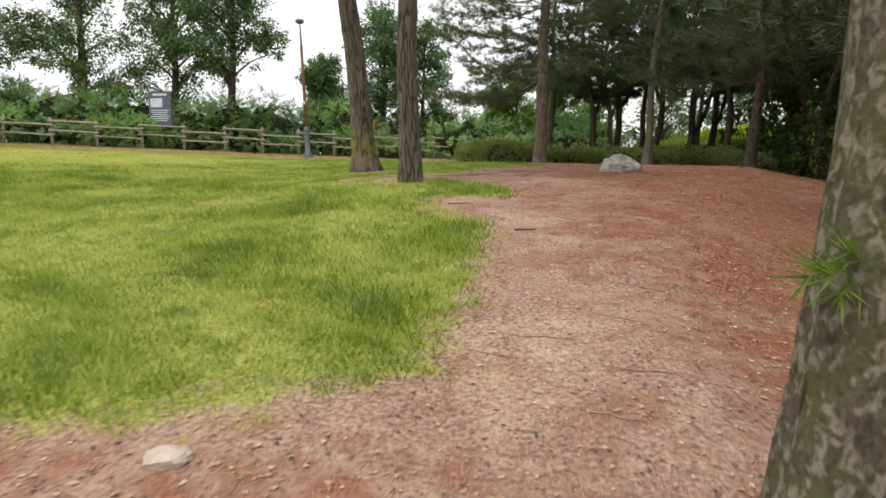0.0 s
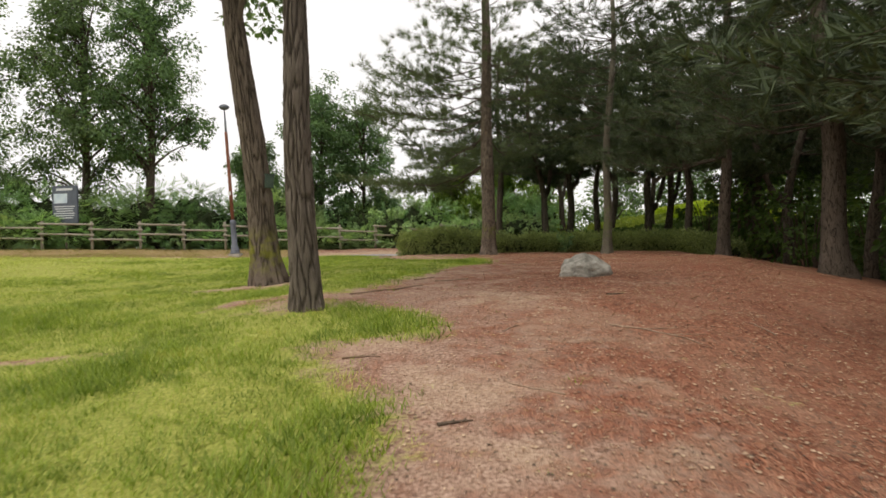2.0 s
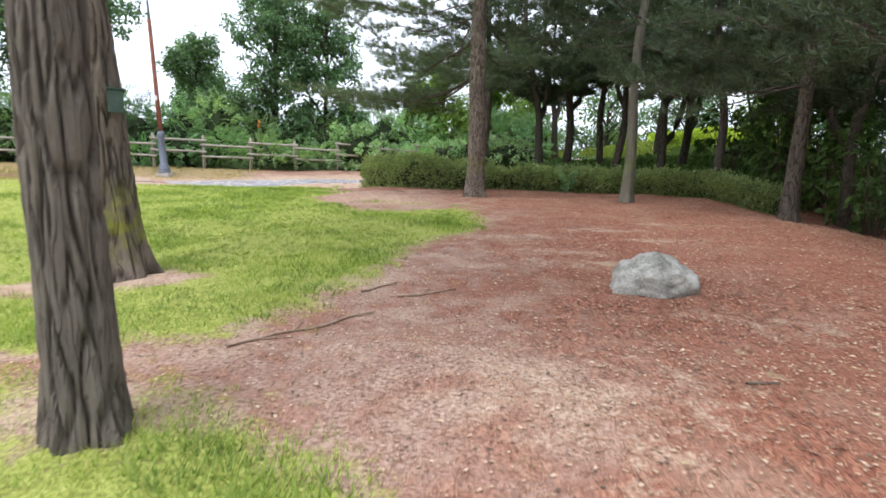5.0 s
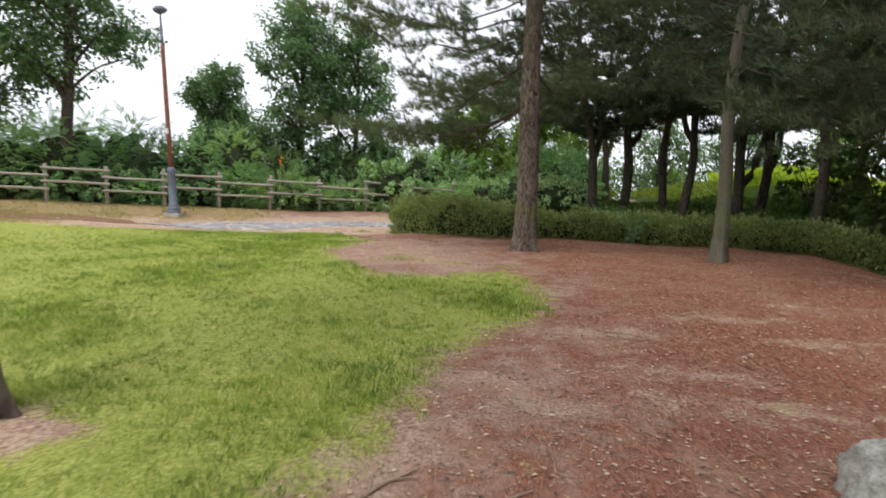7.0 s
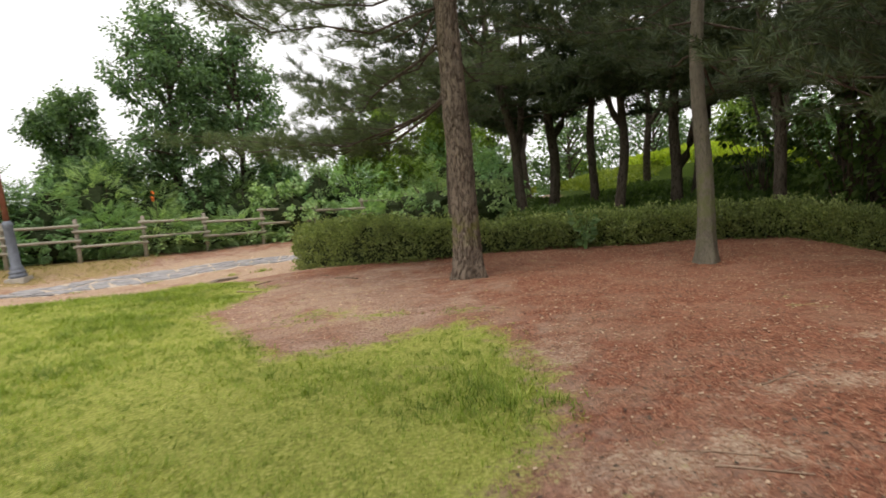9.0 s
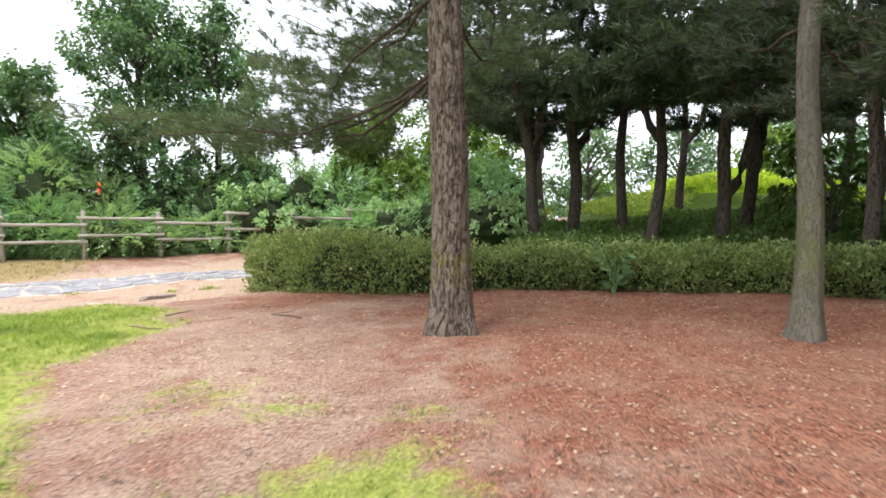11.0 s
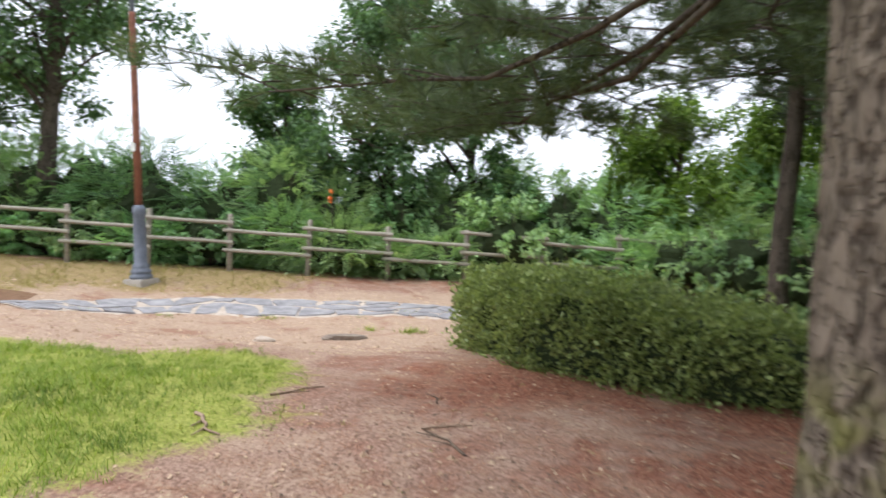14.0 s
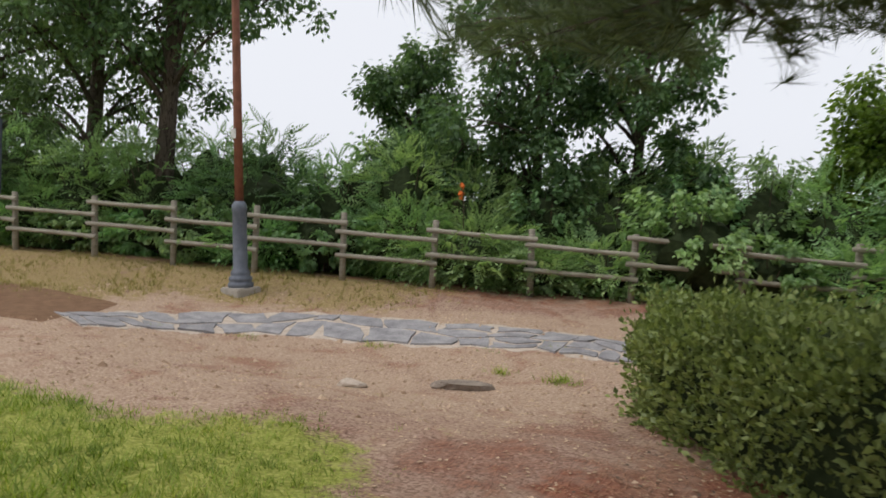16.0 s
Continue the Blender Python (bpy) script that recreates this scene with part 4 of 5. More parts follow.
def slabs():
    base = thing("slate_edging", (0, 0, 0), "curved edging of blue-grey slate slabs set in mortar", "paving", "", "structure")
    rng = random.Random(4)
    ctrl = [(-6.55, 26.75), (-6.4, 27.7), (-5.6, 29.0), (-4.0, 29.88), (-2.33, 30.25), (-1.15, 30.3), (0.0, 30.3)]
    last = len(ctrl) - 1.01

    def at(u, v):
        p, d = along(ctrl, [min(max(u, 0.0), last)])
        return Vector(p[0]) + Vector((-d[0][1], d[0][0])) * v

    n = 80
    vs, fs = [], []
    for k in range(n + 1):
        u = k * last / n
        ragged = 0.05 * math.sin(9 * u) + 0.04 * math.sin(23 * u)
        thin = 0.2 * float(step(3.0, 4.5, u))
        for v, h in ((-0.66 + thin + ragged, -0.05), (-0.56 + thin + ragged, 0.006), (0.0, 0.012), (0.55 + ragged, 0.006), (0.66 + ragged, -0.05)):
            p = at(u, v)
            vs.append((p.x, p.y, on_ground(p.x, p.y) + h))
    for k in range(n):
        for j in range(4):
            fs.append((5 * k + j, 5 * k + 5 + j, 5 * k + 6 + j, 5 * k + 1 + j))
    piece("mortar_bed", mesh_of("mortar_bed", vs, fs, MORTAR, False), base, "pale mortar bed")

    def seam(u):
        return 0.03 + 0.13 * math.sin(3.1 * u) + 0.07 * math.sin(8.3 * u + 1)

    def slab(u0, u1, lo, hi, tilt):
        """One irregular slab between two lines across the band, its joints left open."""
        um, g = (u0 + u1) / 2, 0.022
        loop = [at(u0 + tilt, lo(u0) + g), at(um, lo(um) + g + rng.uniform(-0.03, 0.03)), at(u1 + tilt, lo(u1) + g), at(u1 + rng.uniform(-0.03, 0.03), (lo(u1) + hi(u1)) / 2),
                at(u1 - tilt, hi(u1) - g - rng.uniform(0, 0.07)), at(um, hi(um) - g + rng.uniform(-0.03, 0.02)), at(u0 - tilt, hi(u0) - g - rng.uniform(0, 0.05)), at(u0 + rng.uniform(-0.03, 0.03), (lo(u0) + hi(u0)) / 2)]
        c = sum(loop, Vector((0, 0))) / 8
        bm = bmesh.new()
        lift = rng.uniform(0.016, 0.03)
        up = [bm.verts.new((p.x, p.y, on_ground(p.x, p.y) + lift + rng.uniform(-0.004, 0.004))) for p in [c.lerp(q, 0.965) for q in loop]]
        dn = [bm.verts.new((p.x, p.y, on_ground(p.x, p.y) - 0.06)) for p in loop]
        mid = bm.verts.new((c.x, c.y, on_ground(c.x, c.y) + lift + 0.004))
        for k in range(8):
            bm.faces.new((up[k], up[(k + 1) % 8], mid))
            bm.faces.new((dn[k], dn[(k + 1) % 8], up[(k + 1) % 8], up[k]))
        bmesh.ops.recalc_face_normals(bm, faces=bm.faces)
        part("slab", bm, SLATE, base)

    for lo, hi in ((lambda u: -0.54 + 0.2 * float(step(3.0, 4.5, u)) + 0.05 * math.sin(11 * u), seam), (seam, lambda u: 0.52 + 0.05 * math.sin(13 * u))):
        u = 0.03
        while u < last - 0.1:
            w = rng.uniform(0.16, 0.46)
            if u + w > last:
                break
            gap = 0.022
            if w > 0.36 and rng.random() < 0.35:
                mid = lambda q: (lo(q) + hi(q)) / 2 + 0.05 * math.sin(17 * q)
                slab(u, u + w - gap, lo, mid, rng.uniform(-0.03, 0.03))
                slab(u, u + w - gap, mid, hi, rng.uniform(-0.03, 0.03))
            else:
                slab(u, u + w - gap, lo, hi, rng.uniform(-0.05, 0.05))
            u += w


slabs()


def coir_mat():
    vs, fs = [], []
    n = 24
    a, b, c, d = Vector((-7.32, 27.95)), Vector((-6.3, 26.4)), Vector((-12.5, 24.3)), Vector((-13.6, 25.9))
    for j in range(n + 1):
        for k in range(n + 1):
            p = a.lerp(b, j / n).lerp(d.lerp(c, j / n), k / n)
            edge = j in (0, n) or k in (0, n)
            vs.append((p.x, p.y, on_ground(p.x, p.y) + (-0.02 if edge else 0.025 + 0.012 * math.sin(3 * p.x) * math.sin(4 * p.y))))
    for j in range(n):
        for k in range(n):
            q = j * (n + 1) + k
            fs.append((q, q + 1, q + n + 2, q + n + 1))
    tagged(piece("coir_matting", mesh_of("coir_matting", vs, fs, COIR)), "brown coir matting laid on the path", "mat", "", "structure")


coir_mat()


# ---- hedge and shrubs ----
HEDGE = [(-0.1, 29.0), (0.75, 27.75), (1.7, 26.95), (3.0, 26.6), (5.0, 26.6), (6.3, 26.0), (7.4, 25.5), (8.6, 24.8), (9.5, 23.7), (9.9, 22.7)]


def clipped_hedge(ctrl, half, height, leaves, size, seed, label, material):
    rng = np.random.default_rng(seed)
    h = thing("hedge", (*ctrl[0], on_ground(*ctrl[0])), label, "hedge")
    org = np.array((*ctrl[0], on_ground(*ctrl[0])))

    def surface(u, a):
        """a runs over the section, from one foot over the top to the other."""
        p, d = along(ctrl, u)
        nrm = np.stack([-d[:, 1], d[:, 0]], -1)
        end = np.minimum(1, np.sqrt(np.clip(np.minimum(u, len(ctrl) - 1 - u) * 1.6 + 0.12, 0, 1)))
        e = 0.45
        cx = np.sign(np.cos(a)) * np.abs(np.cos(a)) ** e
        sz = np.clip((np.abs(np.sin(a)) ** e - 0.3) / 0.7, 0, 1)
        wob = 1 + 0.06 * np.sin(5 * u + 2 * a) + 0.05 * np.sin(11 * u - 3 * a)
        w = half * (0.78 + 0.22 * sz) * end * wob
        xy = p + nrm * (w * cx)[:, None]
        z = terrain(xy[:, 0], xy[:, 1]) + 0.02 + height * (1.24 - 0.48 * step(1.4, 3.8, u)) * sz * (0.88 + 0.12 * end) * (1 + 0.05 * np.sin(7 * u) + 0.045 * np.sin(17 * u + a) + 0.03 * np.sin(41 * u + 5 * a))
        out = np.stack([nrm[:, 0] * cx, nrm[:, 1] * cx, sz * 0.9], -1)
        return np.stack([xy[:, 0], xy[:, 1], z], -1), out

    nu, na = 130, 16
    uu, aa = np.meshgrid(np.linspace(0, len(ctrl) - 1.001, nu), np.linspace(0.02, math.pi - 0.02, na), indexing="ij")
    v, o = surface(uu.ravel(), aa.ravel())
    k = np.arange(nu - 1)[:, None] * na + np.arange(na - 1)[None]
    f = np.stack([k, k + na, k + na + 1, k + 1], -1).reshape(-1, 4)
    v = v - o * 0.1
    # Inner hull coloured as the dark between the leaves; no twigs are modelled.
    piece("core", mesh_of("core", v - org, f, SHADE_CORE), h)
    sprays = leaves // 9
    u = np.repeat(rng.uniform(0, len(ctrl) - 1.001, sprays), 9)
    a = np.repeat(np.clip(rng.beta(0.85, 0.85, sprays), 0.02, 0.98), 9) * math.pi
    p, o = surface(u, a)
    leaves = len(p)
    out = np.repeat(rng.normal(-0.01, 0.055, sprays) + 0.1 * (rng.random(sprays) < 0.06), 9)
    p = p + o * (out + rng.normal(0, 0.02, leaves))[:, None] + rng.normal(size=p.shape) * 0.04
    cv, cf = scatter(LEAF_T, p - org, turns(rng, leaves, o + np.array((0, 0, 0.5)), 1.3), rng.uniform(0.7, 1.4, leaves) * size)
    piece("leaves", mesh_of("leaves", cv, cf, material, False), h)


clipped_hedge(HEDGE, 0.72, 0.68, 90000, 0.052, 81, "low clipped hedge of small green leaves round the grove", HEDGE_LEAF)


def shrub(name, x, y, rad, height, n, size, seed, label, material, template=LEAF_T, group="shrubs", core=True, up=0.3, z=None):
    rng = np.random.default_rng(seed)
    z = float(terrain(x, y)) if z is None else z
    t = thing(name, (x, y, z), label, "shrub", group)
    stems = []
    tips = []
    for k in range(12):
        a, q = rng.uniform(0, 6.28), rng.uniform(0.2, 0.9)
        e = np.array((rad * q * math.cos(a), rad * q * math.sin(a), height * rng.uniform(0.55, 0.95)))
        tips.append(e)
        stems.append(tube([np.array((0.15 * e[0], 0.15 * e[1], -0.1)), e * (0.5, 0.5, 0.55), e], [0.025, 0.016, 0.006], 5))
    sv, sf = join(stems)
    piece("stemwork", mesh_of("stemwork", sv, sf, TWIG), t)
    # Added dark lump: the shade inside and beneath the leaves as solid colour.
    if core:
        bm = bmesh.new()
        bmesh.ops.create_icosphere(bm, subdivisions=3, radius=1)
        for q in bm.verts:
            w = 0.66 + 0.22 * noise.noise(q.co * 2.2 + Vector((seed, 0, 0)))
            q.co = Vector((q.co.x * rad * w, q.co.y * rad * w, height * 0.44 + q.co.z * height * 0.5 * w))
        part("core", bm, SHADE_CORE, t)
    d = rng.normal(size=(n, 3))
    d /= np.linalg.norm(d, axis=1)[:, None]
    ph = rng.uniform(0, 6.28, 3)
    lump = 1 + 0.22 * np.sin(4 * np.arctan2(d[:, 1], d[:, 0]) + ph[0]) * np.sin(3 * d[:, 2] + ph[1]) + 0.14 * np.sin(9 * d[:, 0] + ph[2]) * np.sin(8 * d[:, 2])
    rr = lump * np.clip(1 - np.abs(rng.normal(0, 0.16, n)), 0.3, 1.1)
    if template is LEAF_T:
        heads = rng.normal(size=(46, 3))
        heads /= np.linalg.norm(heads, axis=1)[:, None]
        own = np.argmax(d @ heads.T, 1)
        d = 0.45 * d + 0.55 * heads[own]
        rr = rr * (0.86 + 0.3 * rng.random(46)[own])
    p = np.stack([d[:, 0] * rad * rr, d[:, 1] * rad * rr, height * 0.5 + d[:, 2] * height * 0.52 * rr], -1)
    p[:, 2] = np.maximum(p[:, 2], 0.05)
    cv, cf = scatter(template, p, turns(rng, n, d * np.array((1, 1, 0.4)) + np.array((0, 0, up * 0.4 if template is FROND_T else -0.6)), 0.8, 0.5), rng.uniform(0.7, 1.25, n) * size)
    piece("leaves", mesh_of("leaves", cv, cf, material, False), t)
    return t


# the thicket behind the fence
rngs = random.Random(21)
k = 0
for row, off in enumerate((1.15, 1.9, 3.1)):
    x = -22.0
    while x < 6.5:
        y = float(fence_line(x)) + off - (0.7 if row == 0 and x > -1.8 else 0) + rngs.uniform(-0.25, 0.25)
        hgt = ((1.25 if x < -3.5 else 1.7), 2.35, 2.6)[row] * rngs.uniform(0.82, 1.15)
        mat_ = rngs.choice([SHRUB, SHRUB, SHRUB, SHRUB_YELLOW if row == 0 and -9 < x < -5.5 else SHRUB, LEAF if row else SHRUB])
        if row == 0 and rngs.random() < 0.35:
            hgt *= 0.6
        fr = rngs.random() < (0.5, 0.75, 0.6)[row]
        shrub("shrub", x, y, rngs.uniform(0.8, 1.15), hgt, (640, 440, 300)[row] if fr else (3600, 2100, 1300)[row], 0.42 if fr else 0.12, 300 + k, "pinnate-leaved green shrub behind the fence" if fr else "dense green shrub behind the fence", mat_, FROND_T if fr else LEAF_T, "thicket behind the fence", z=on_ground(x, fence_line(x)))
        k += 1
        x += rngs.uniform(1.0, 1.35)


# ---- the garden behind the hedge ----
def cover(name, x0, x1, y0, y1, n, hgt, size, seed, label, material, keep=None):
    """Low leafy ground cover over a stretch of the plan."""
    rng = np.random.default_rng(seed)
    x, y = rng.uniform(x0, x1, n), rng.uniform(y0, y1, n)
    if keep is not None:
        ok = keep(x, y)
        x, y = x[ok], y[ok]
    top = hgt * (0.75 + 0.25 * np.sin(1.3 * x + 0.7 * np.sin(0.9 * y)) * np.sin(1.1 * y + 0.5)) + 0.05 * np.sin(4 * x) * np.sin(3.7 * y)
    z = terrain(x, y) + np.maximum(0.02, top - np.abs(rng.normal(0, 0.09, len(x))))
    p = np.stack([x, y, z], -1)
    up = np.tile((0.0, 0.0, 1.0), (len(x), 1))
    cv, cf = scatter(LEAF_T, p, turns(rng, len(x), up, 1.5), rng.uniform(0.7, 1.3, len(x)) * size)
    tagged(piece(name, mesh_of(name, cv, cf, material, False)), label, "ground cover", "", "stuff")


def oval(cx, cy, rx, ry):
    return lambda x, y: ((x - cx) / rx) ** 2 + ((y - cy) / ry) ** 2 < 1


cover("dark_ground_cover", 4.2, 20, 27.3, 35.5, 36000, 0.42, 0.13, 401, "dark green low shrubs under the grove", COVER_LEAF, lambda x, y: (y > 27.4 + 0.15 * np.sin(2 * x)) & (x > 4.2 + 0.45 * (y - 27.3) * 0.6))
cover("bright_ground_cover", 11.5, 28, 34.0, 47, 44000, 0.85, 0.19, 402, "yellow-green low shrubs on a bank, coloured as sunlit", HILL_LEAF, oval(19.8, 40.5, 7.2, 6.0))
cover("pale_ground_cover", 5, 14, 36.5, 43, 16000, 0.5, 0.12, 403, "pale green low shrubs beside the far path", SHRUB_YELLOW, lambda x, y: oval(9.8, 39.5, 3.6, 2.6)(x, y) & (track(x, y) < 0.2))
for k, (x, y, rad, hgt, m, sz, n) in enumerate([(4.4, 31.2, 1.0, 1.5, SHRUB, 0.12, 1500), (3.4, 32.6, 1.1, 1.7, SHRUB, 0.12, 1500), (2.4, 34.6, 1.1, 1.4, SHRUB, 0.12, 1500), (5.2, 34.5, 1.1, 1.4, SHRUB, 0.12, 1400),
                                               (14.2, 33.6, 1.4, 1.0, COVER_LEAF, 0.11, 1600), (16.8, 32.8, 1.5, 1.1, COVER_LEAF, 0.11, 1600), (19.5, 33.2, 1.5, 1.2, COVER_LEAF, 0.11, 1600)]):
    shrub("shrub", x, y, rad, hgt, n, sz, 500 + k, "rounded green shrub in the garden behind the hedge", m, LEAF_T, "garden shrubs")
for k, (x, y, h, rad, m) in enumerate([(7.5, 47, 6.5, 2.6, LEAF_LIGHT), (12.5, 50, 7.0, 3.0, LEAF), (18, 51, 7.5, 3.2, LEAF), (24.5, 48, 8.0, 3.4, LEAF), (29, 42, 8.5, 3.6, LEAF_LIGHT), (27, 34, 8.5, 3.4, LEAF), (10, 54, 6.0, 3.0, LEAF), (15, 56, 6.5, 3.2, LEAF_LIGHT), (21, 56, 7.0, 3.4, LEAF), (30, 52, 7.0, 3.6, LEAF), (25.5, 30, 8.0, 3.2, LEAF), (31, 36, 8.0, 3.4, LEAF), (22, 49.5, 7.0, 3.0, LEAF_LIGHT)]):
    leaf_tree("broadleaf_tree", x, y, h, 0.15, (0.2, 0.1), crown_blobs(600 + k, 26, 1.0, h - 0.3, rad, (0.7, 1.2)), "broad-leaved tree far back in the garden", 600 + k, 6500, 0.23, m, DARK_BARK, "garden trees", base_z=float(terrain(x, y)))

# dark undergrowth to the east of the grove
rngs = random.Random(33)
for k in range(35):
    x, y = rngs.uniform(12.5, 22), 2 + k * 0.85 + rngs.uniform(-0.4, 0.4)
    if k % 2:
        x = rngs.uniform(11.6, 13.5) + max(0, (9 - y) * 0.15)
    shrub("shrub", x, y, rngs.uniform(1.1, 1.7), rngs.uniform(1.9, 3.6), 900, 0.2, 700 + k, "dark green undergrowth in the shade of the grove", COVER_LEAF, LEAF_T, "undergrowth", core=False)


# ---- broad-leaved weed in front of the hedge, orange flower ----
def weed(x, y, seed):
    rng = np.random.default_rng(seed)
    t = thing("leafy_weed", (x, y, on_ground(x, y)), "bright green broad-leaved weed at the foot of the hedge", "plant")
    for k in range(6):
        a = k * 1.05
        tip = np.array((0.2 * math.cos(a), 0.2 * math.sin(a), 0.62 + 0.12 * math.sin(3 * k)))
        v, f = tube([np.array((0.02 * math.cos(a), 0.02 * math.sin(a), -0.02)), tip * (0.4, 0.4, 0.6), tip], [0.009, 0.007, 0.004], 6)
        piece("stem", mesh_of("stem", v, f, SHRUB), t)
        hgt = np.linspace(0.2, 1, 8)
        at = np.stack([tip * (h, h, h) for h in hgt])
        d = np.stack([(math.cos(a + q), math.sin(a + q), 0.1) for q in rng.uniform(-1.6, 1.6, 8)])
        cv, cf = scatter(LEAF_T, at, turns(rng, 8, d, 0.4), rng.uniform(0.14, 0.23, 8))
        piece("leaf_spray", mesh_of("leaf_spray", cv, cf, LEAF, False), t)


weed(5.5, 25.45, 5)


def trumpet_flower(x, y, z):
    rng = np.random.default_rng(9)
    t = thing("orange_flower", (x, y, z), "cluster of orange trumpet flowers among the shrubs", "flower")
    for k in range(6):
        bm = lathe([(0.006, 0), (0.012, 0.03), (0.018, 0.055), (0.038, 0.08), (0.04, 0.082)], 10)
        p = part("blossom", bm, ORANGE, t, "", True)
        p.matrix_basis = pose(*(rng.normal(size=3) * 0.05), 50 + 40 * rng.normal(), 40 * rng.normal(), 60 * k)
    v, f = tube([(0, 0, -1.6), (0.03, 0.02, -0.8), (0, 0, 0)], [0.01, 0.008, 0.006], 6)
    piece("stalk", mesh_of("stalk", v, f, TWIG), t)


trumpet_flower(-4.7, 32.35, 2.5)


# ---- lawn ----
def blades_template(rng, n=7):
    v, f = [], []
    for k in range(n):
        a = rng.uniform(0, 6.28)
        o = np.array((0.35 * rng.normal(), 0.35 * rng.normal(), -0.1))
        out, h = rng.uniform(0.25, 1.05), rng.uniform(0.4, 0.95)
        d = np.array((math.cos(a), math.sin(a), 0))
        w = np.array((-math.sin(a), math.cos(a), 0)) * 0.05
        v += [o + w, o - w, o + d * out + (0, 0, h)]
        f.append((3 * k, 3 * k + 1, 3 * k + 2))
    return np.array(v), np.array(f)


def upright(rng, n):
    a = rng.uniform(0, 2 * np.pi, n)
    c, s, o, i = np.cos(a), np.sin(a), np.zeros(n), np.ones(n)
    return np.stack([np.stack([c, -s, o], -1), np.stack([s, c, o], -1), np.stack([o, o, i], -1)], 1)


def patches(x, y):
    return 0.5 + 0.5 * np.sin(1.7 * x + 1.9 * np.sin(1.1 * y)) * np.sin(1.3 * y + 1.5 * np.sin(0.9 * x))


def grass_field(name, x0, x1, y0, y1, n, size, seed, material, label, zone="grass", least=0.45, fade=(), fade_y=()):
    rng = np.random.default_rng(seed)
    x, y = rng.uniform(x0, x1, n), rng.uniform(y0, y1, n)
    z = zones(x, y)[zone]
    ok = z + rng.normal(0, 0.16, n) > least
    wx, wy = 0.8 * np.sin(1.3 * y) + 0.5 * np.sin(2.9 * y + x), 0.6 * np.sin(1.1 * x) + 0.4 * np.sin(2.3 * x + y)
    for a, b in fade:
        ok &= step(a, b, x + wx) > rng.random(n)
    for a, b in fade_y:
        ok &= step(a, b, y + wy) > rng.random(n)
    x, y, z = x[ok], y[ok], z[ok]
    g = terrain(x, y) + relief(x, y)
    tall = size * rng.uniform(0.6, 1.2, len(x)) * (0.55 + 0.95 * patches(x, y) ** 1.5) * (0.6 + 0.4 * z)
    cv, cf = scatter(blades_template(rng), np.stack([x, y, g], -1), upright(rng, len(x)), tall)
    tagged(piece(name, mesh_of(name, cv, cf, material, False)), label, "grass", "", "stuff")


grass_field("lawn_grass", -13, 3.0, 3.2, 15, 62000, 0.1, 801, GRASS, "rough green lawn grass with yellowish patches", fade=[(-13, -8)], fade_y=[(15, 11.5)])
grass_field("lawn_grass", -9, 3.0, 10.5, 26.5, 62000, 0.075, 802, GRASS, "short green lawn grass", fade=[(-8.0, -2.5)], fade_y=[(11, 14.5)])
grass_field("lawn_grass", -20, -1.5, 6, 26, 28000, 0.085, 803, PALE_GRASS, "short pale lawn grass towards the fence", fade=[(-2.0, -7.0)], fade_y=[(6.5, 13)])
grass_field("lawn_grass", -9, 2.5, 3.2, 22, 13000, 0.085, 806, PALE_GRASS, "yellowish worn lawn grass among the green", fade=[(-9, -6)], fade_y=[(22, 10)])
grass_field("dry_grass", -22, -3, 24, 33, 16000, 0.1, 804, DRY_GRASS, "dry yellowish grass along the fence", "dry", 0.5)


# ---- pine litter ----
def litter(name, x0, x1, y0, y1, n, size, seed, template, material, label, thick=0.004):
    rng = np.random.default_rng(seed)
    x, y = rng.uniform(x0, x1, n), rng.uniform(y0, y1, n)
    q = zones(x, y)
    ok = (q["grass"] + rng.normal(0, 0.1, n) < 0.4) & (q["far"] < 0.4) & (rng.random(n) < 0.15 + q["needle"])
    x, y = x[ok], y[ok]
    p = np.stack([x, y, terrain(x, y) + relief(x, y) + thick], -1)
    r = upright(rng, len(x)) + rng.normal(0, 0.1, (len(x), 3, 3))
    cv, cf = scatter(template, p, r, rng.uniform(0.6, 1.4, len(x)) * size)
    tagged(piece(name, mesh_of(name, cv, cf, material, False)), label, "litter", "", "stuff")


NEEDLE_T = (np.array([(0.02, 0, 0), (-0.02, 0, 0), (0.12, 1, 0.05), (0.02, 0.0, 0), (-0.02, 0, 0), (-0.1, 0.95, 0.12)]), np.array([(0, 1, 2), (3, 4, 5)]))
FLAKE_T = (np.array([(-0.4, -0.5, 0), (0.35, -0.45, 0.12), (0.5, 0.4, 0.05), (-0.3, 0.55, 0.2)]), np.array([(0, 1, 2), (0, 2, 3)]))
litter("needle_litter", -0.5, 9, 1.5, 14, 70000, 0.085, 811, NEEDLE_T, LITTER, "fallen reddish pine needles on the earth")
litter("needle_litter", 0, 10, 14, 27.5, 80000, 0.085, 812, NEEDLE_T, LITTER, "fallen reddish pine needles on the earth")
litter("bark_crumbs", -1, 8, 1.5, 14, 8000, 0.017, 815, FLAKE_T, TWIG, "dark bark crumbs on the earth", 0.005)
litter("bark_crumbs", 0, 9, 14, 28, 8000, 0.018, 816, FLAKE_T, TWIG, "dark bark crumbs on the earth", 0.005)
litter("leaf_flakes", -1, 8, 1.5, 14, 20000, 0.02, 813, FLAKE_T, CHIP, "dry pale leaf flakes on the earth", 0.006)
litter("leaf_flakes", -4, 9, 14, 30, 16000, 0.022, 814, FLAKE_T, CHIP, "dry pale leaf flakes on the earth", 0.006)


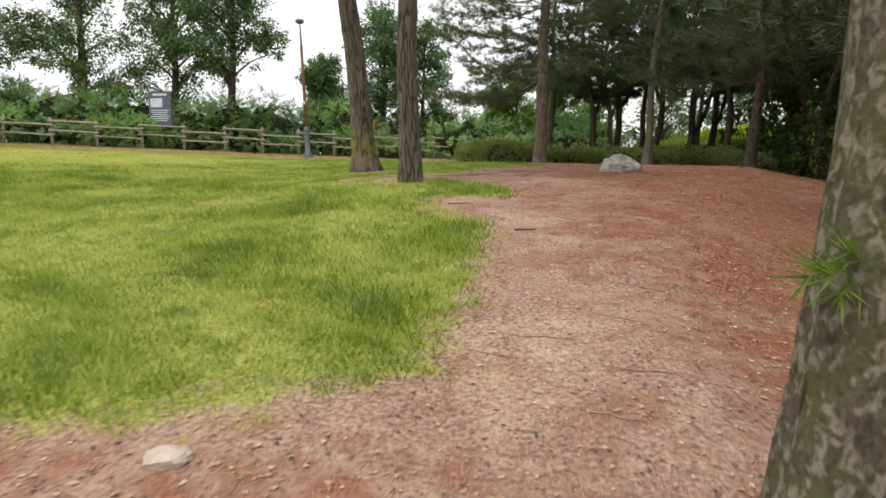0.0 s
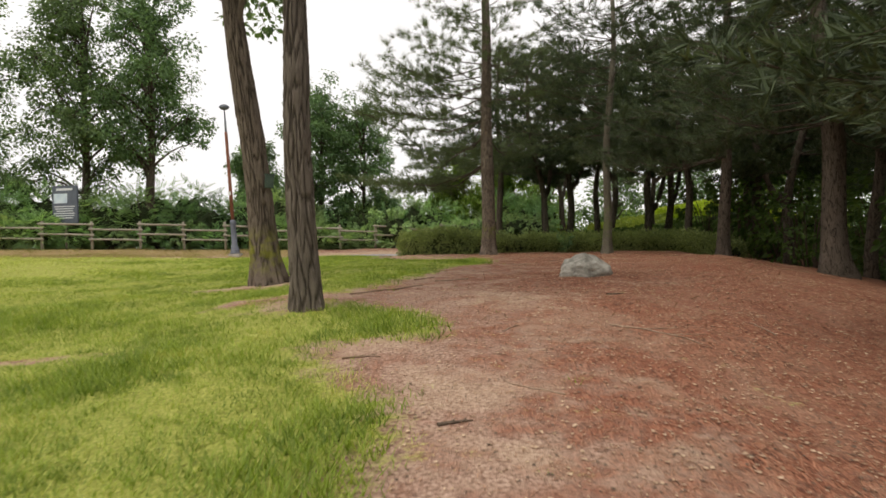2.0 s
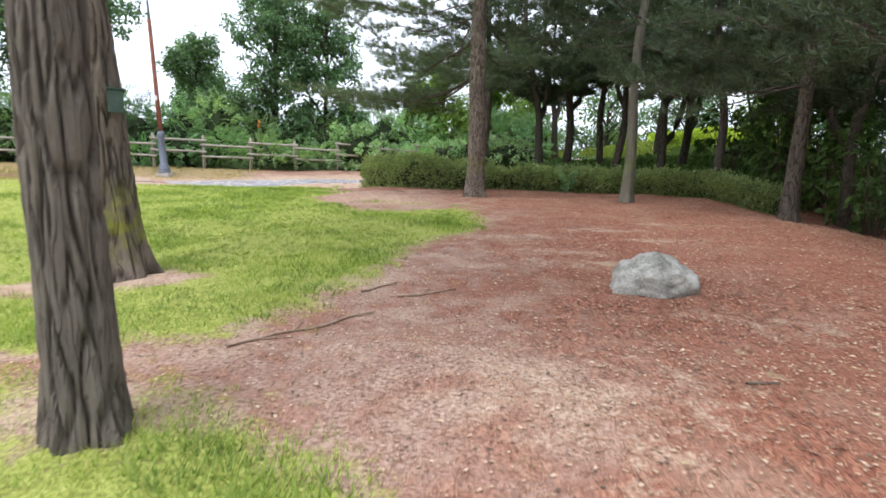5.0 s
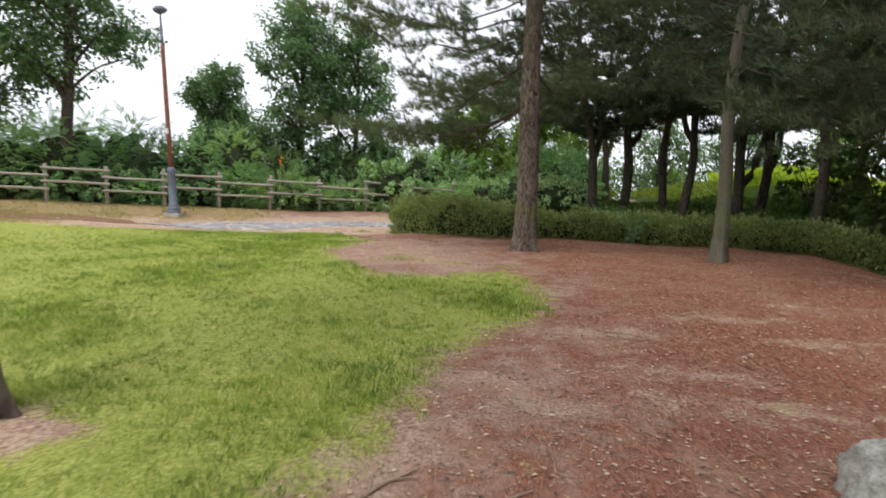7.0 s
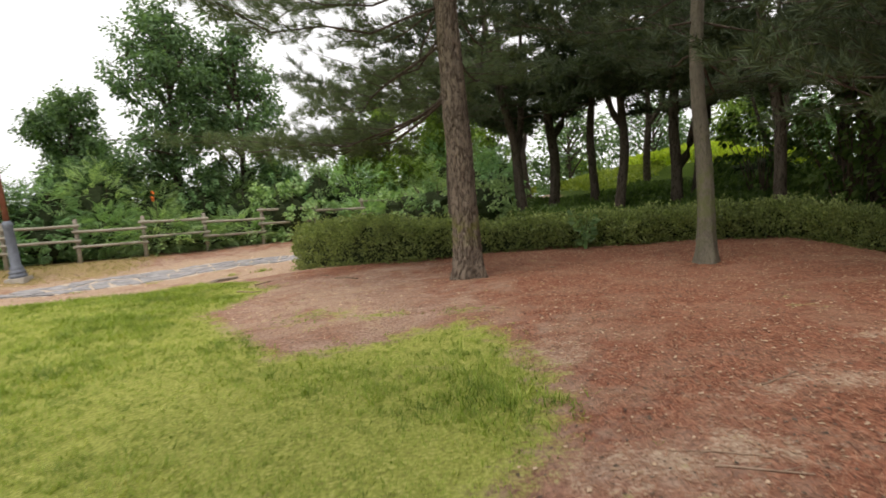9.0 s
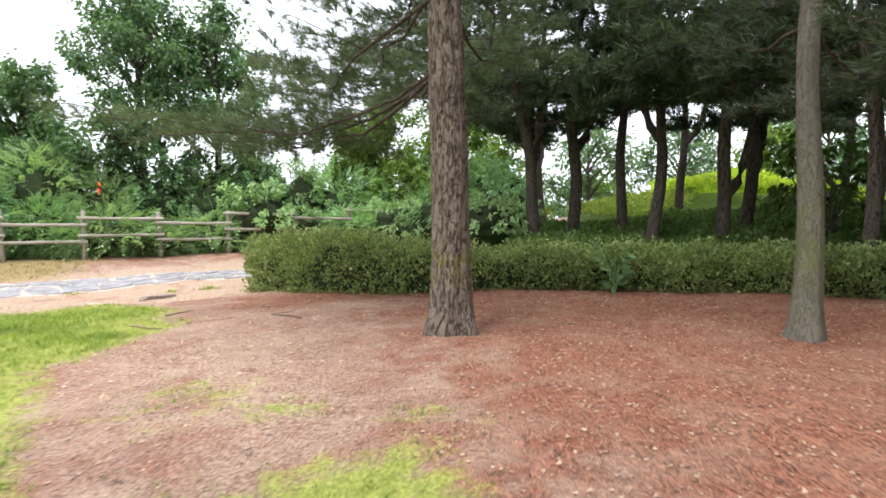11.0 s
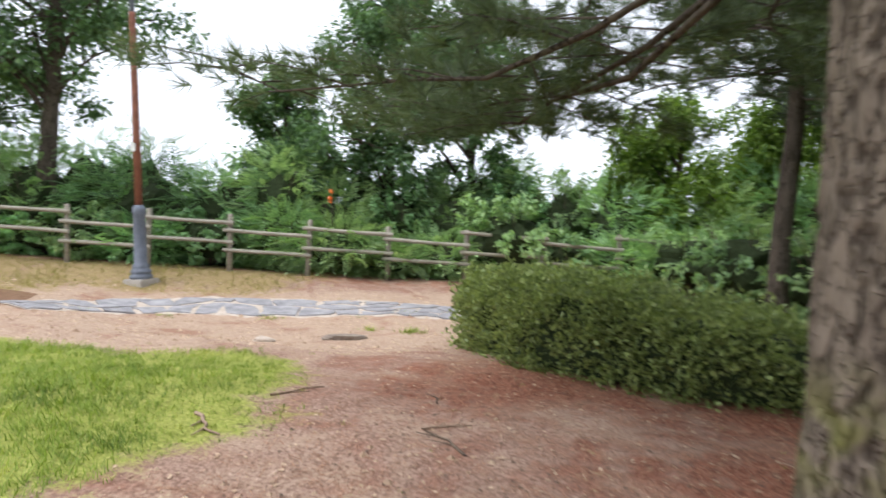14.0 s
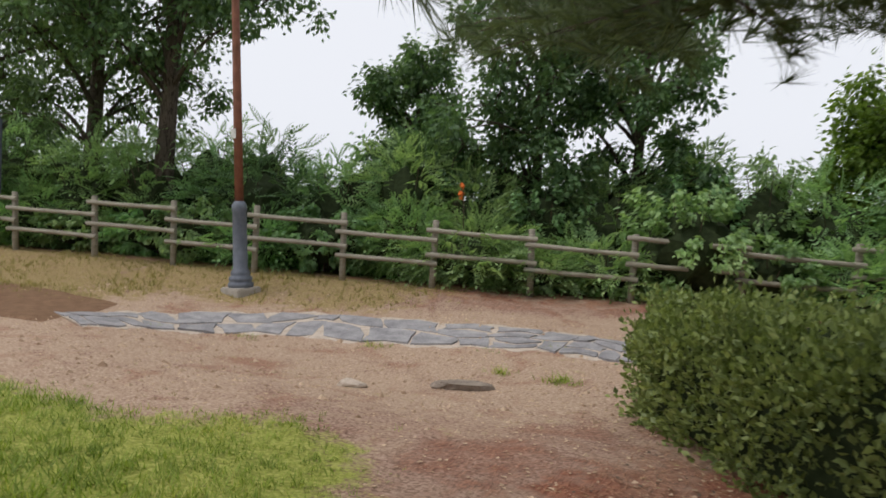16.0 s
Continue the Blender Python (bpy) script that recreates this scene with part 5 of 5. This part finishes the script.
def twig(x, y, length, turn, seed, label="dry fallen twig on the earth", r=0.008, material=None):
    rng = np.random.default_rng(seed)
    a = math.radians(turn)
    t = np.linspace(0, 1, 7)
    wob = np.cumsum(rng.normal(0, 0.035, 7)) * length
    px = x + length * t * math.cos(a) - wob * math.sin(a)
    py = y + length * t * math.sin(a) + wob * math.cos(a)
    pz = terrain(px, py) + relief(px, py) + r * 0.8
    o = np.array((x, y, pz[0]))
    sets = [tube(np.stack([px, py, pz], -1) - o, r * (1 - 0.6 * t), 6)]
    for k in (2, 4):
        e = np.array((px[k], py[k], pz[k])) - o
        b = a + rng.choice((-0.7, 0.7))
        sets.append(tube([e, e + 0.3 * length * np.array((math.cos(b), math.sin(b), 0.05))], [r * 0.6, r * 0.25], 5))
    v, f = join(sets)
    tagged(piece("twig", mesh_of("twig", v, f, material or DRY_STICK), None, "", Matrix.Translation(o)), label, "twig", "twigs")


for k, (x, y, ln, tn, r) in enumerate([(1.5, 13.3, 0.43, 54, 0.012), (1.8, 13.25, 0.56, 26, 0.012), (1.3, 12.45, 0.53, 48, 0.013), (0.8, 12.05, 0.7, 45, 0.012), (2.9, 8.2, 0.45, 150, 0.007), (2.1, 7.75, 0.22, 20, 0.012), (3.2, 6.1, 0.4, 160, 0.006),
                                       (2.4, 5.0, 0.3, 170, 0.006), (2.9, 4.6, 0.35, 165, 0.006), (3.9, 11.6, 0.2, 10, 0.012), (3.4, 16.2, 0.4, 150, 0.007), (3.9, 17.1, 0.35, 20, 0.007), (0.8, 24.3, 0.35, 40, 0.01),
                                       (0.6, 25.0, 0.3, 120, 0.009), (4.2, 23.2, 0.15, 20, 0.01), (-0.6, 24.6, 0.5, 60, 0.012), (5.0, 9.8, 0.4, 100, 0.007), (1.3, 9.0, 0.3, 10, 0.011), (2.6, 9.9, 0.3, 60, 0.006), (1.2, 24.0, 0.5, 140, 0.01),
                                       (3.6, 10.05, 0.95, -59, 0.009), (2.64, 5.51, 0.32, -40, 0.006), (1.89, 4.84, 0.27, -20, 0.006), (2.45, 4.22, 0.25, -16, 0.006), (3.12, 16.2, 0.4, -38, 0.008), (-0.75, 24.0, 0.55, -35, 0.015)]):
    twig(x, y, ln, tn, 900 + k, r=r, material=TWIG if k in (5, 9, 13, 19) else DRY_STICK)


# ---- gravel on the sandy path ----
def gravel(n, seed):
    rng = np.random.default_rng(seed)
    x, y = rng.uniform(-9, 2, n), rng.uniform(21, 31.5, n)
    q = zones(x, y)
    ok = (q["sand"] + rng.normal(0, 0.2, n) > 0.45) & (q["grass"] < 0.4)
    x, y = x[ok], y[ok]
    t = (np.array([(0.5, 0.1, 0), (-0.1, 0.5, 0), (-0.5, -0.1, 0), (0.1, -0.45, 0), (0.05, 0.02, 0.35)]), np.array([(0, 1, 4), (1, 2, 4), (2, 3, 4), (3, 0, 4)]))
    cv, cf = scatter(t, np.stack([x, y, terrain(x, y) + relief(x, y) - 0.003], -1), upright(rng, len(x)), rng.gamma(2.0, 0.011, len(x)) + 0.008)
    tagged(piece("gravel", mesh_of("gravel", cv, cf, CHIP, False)), "loose pale gravel on the sandy path", "gravel", "", "stuff")


gravel(16000, 821)
grass_field("weeds", -7, 0, 27, 31, 5000, 0.09, 805, GRASS, "small weed tufts between path and slabs", "weed", 0.6)
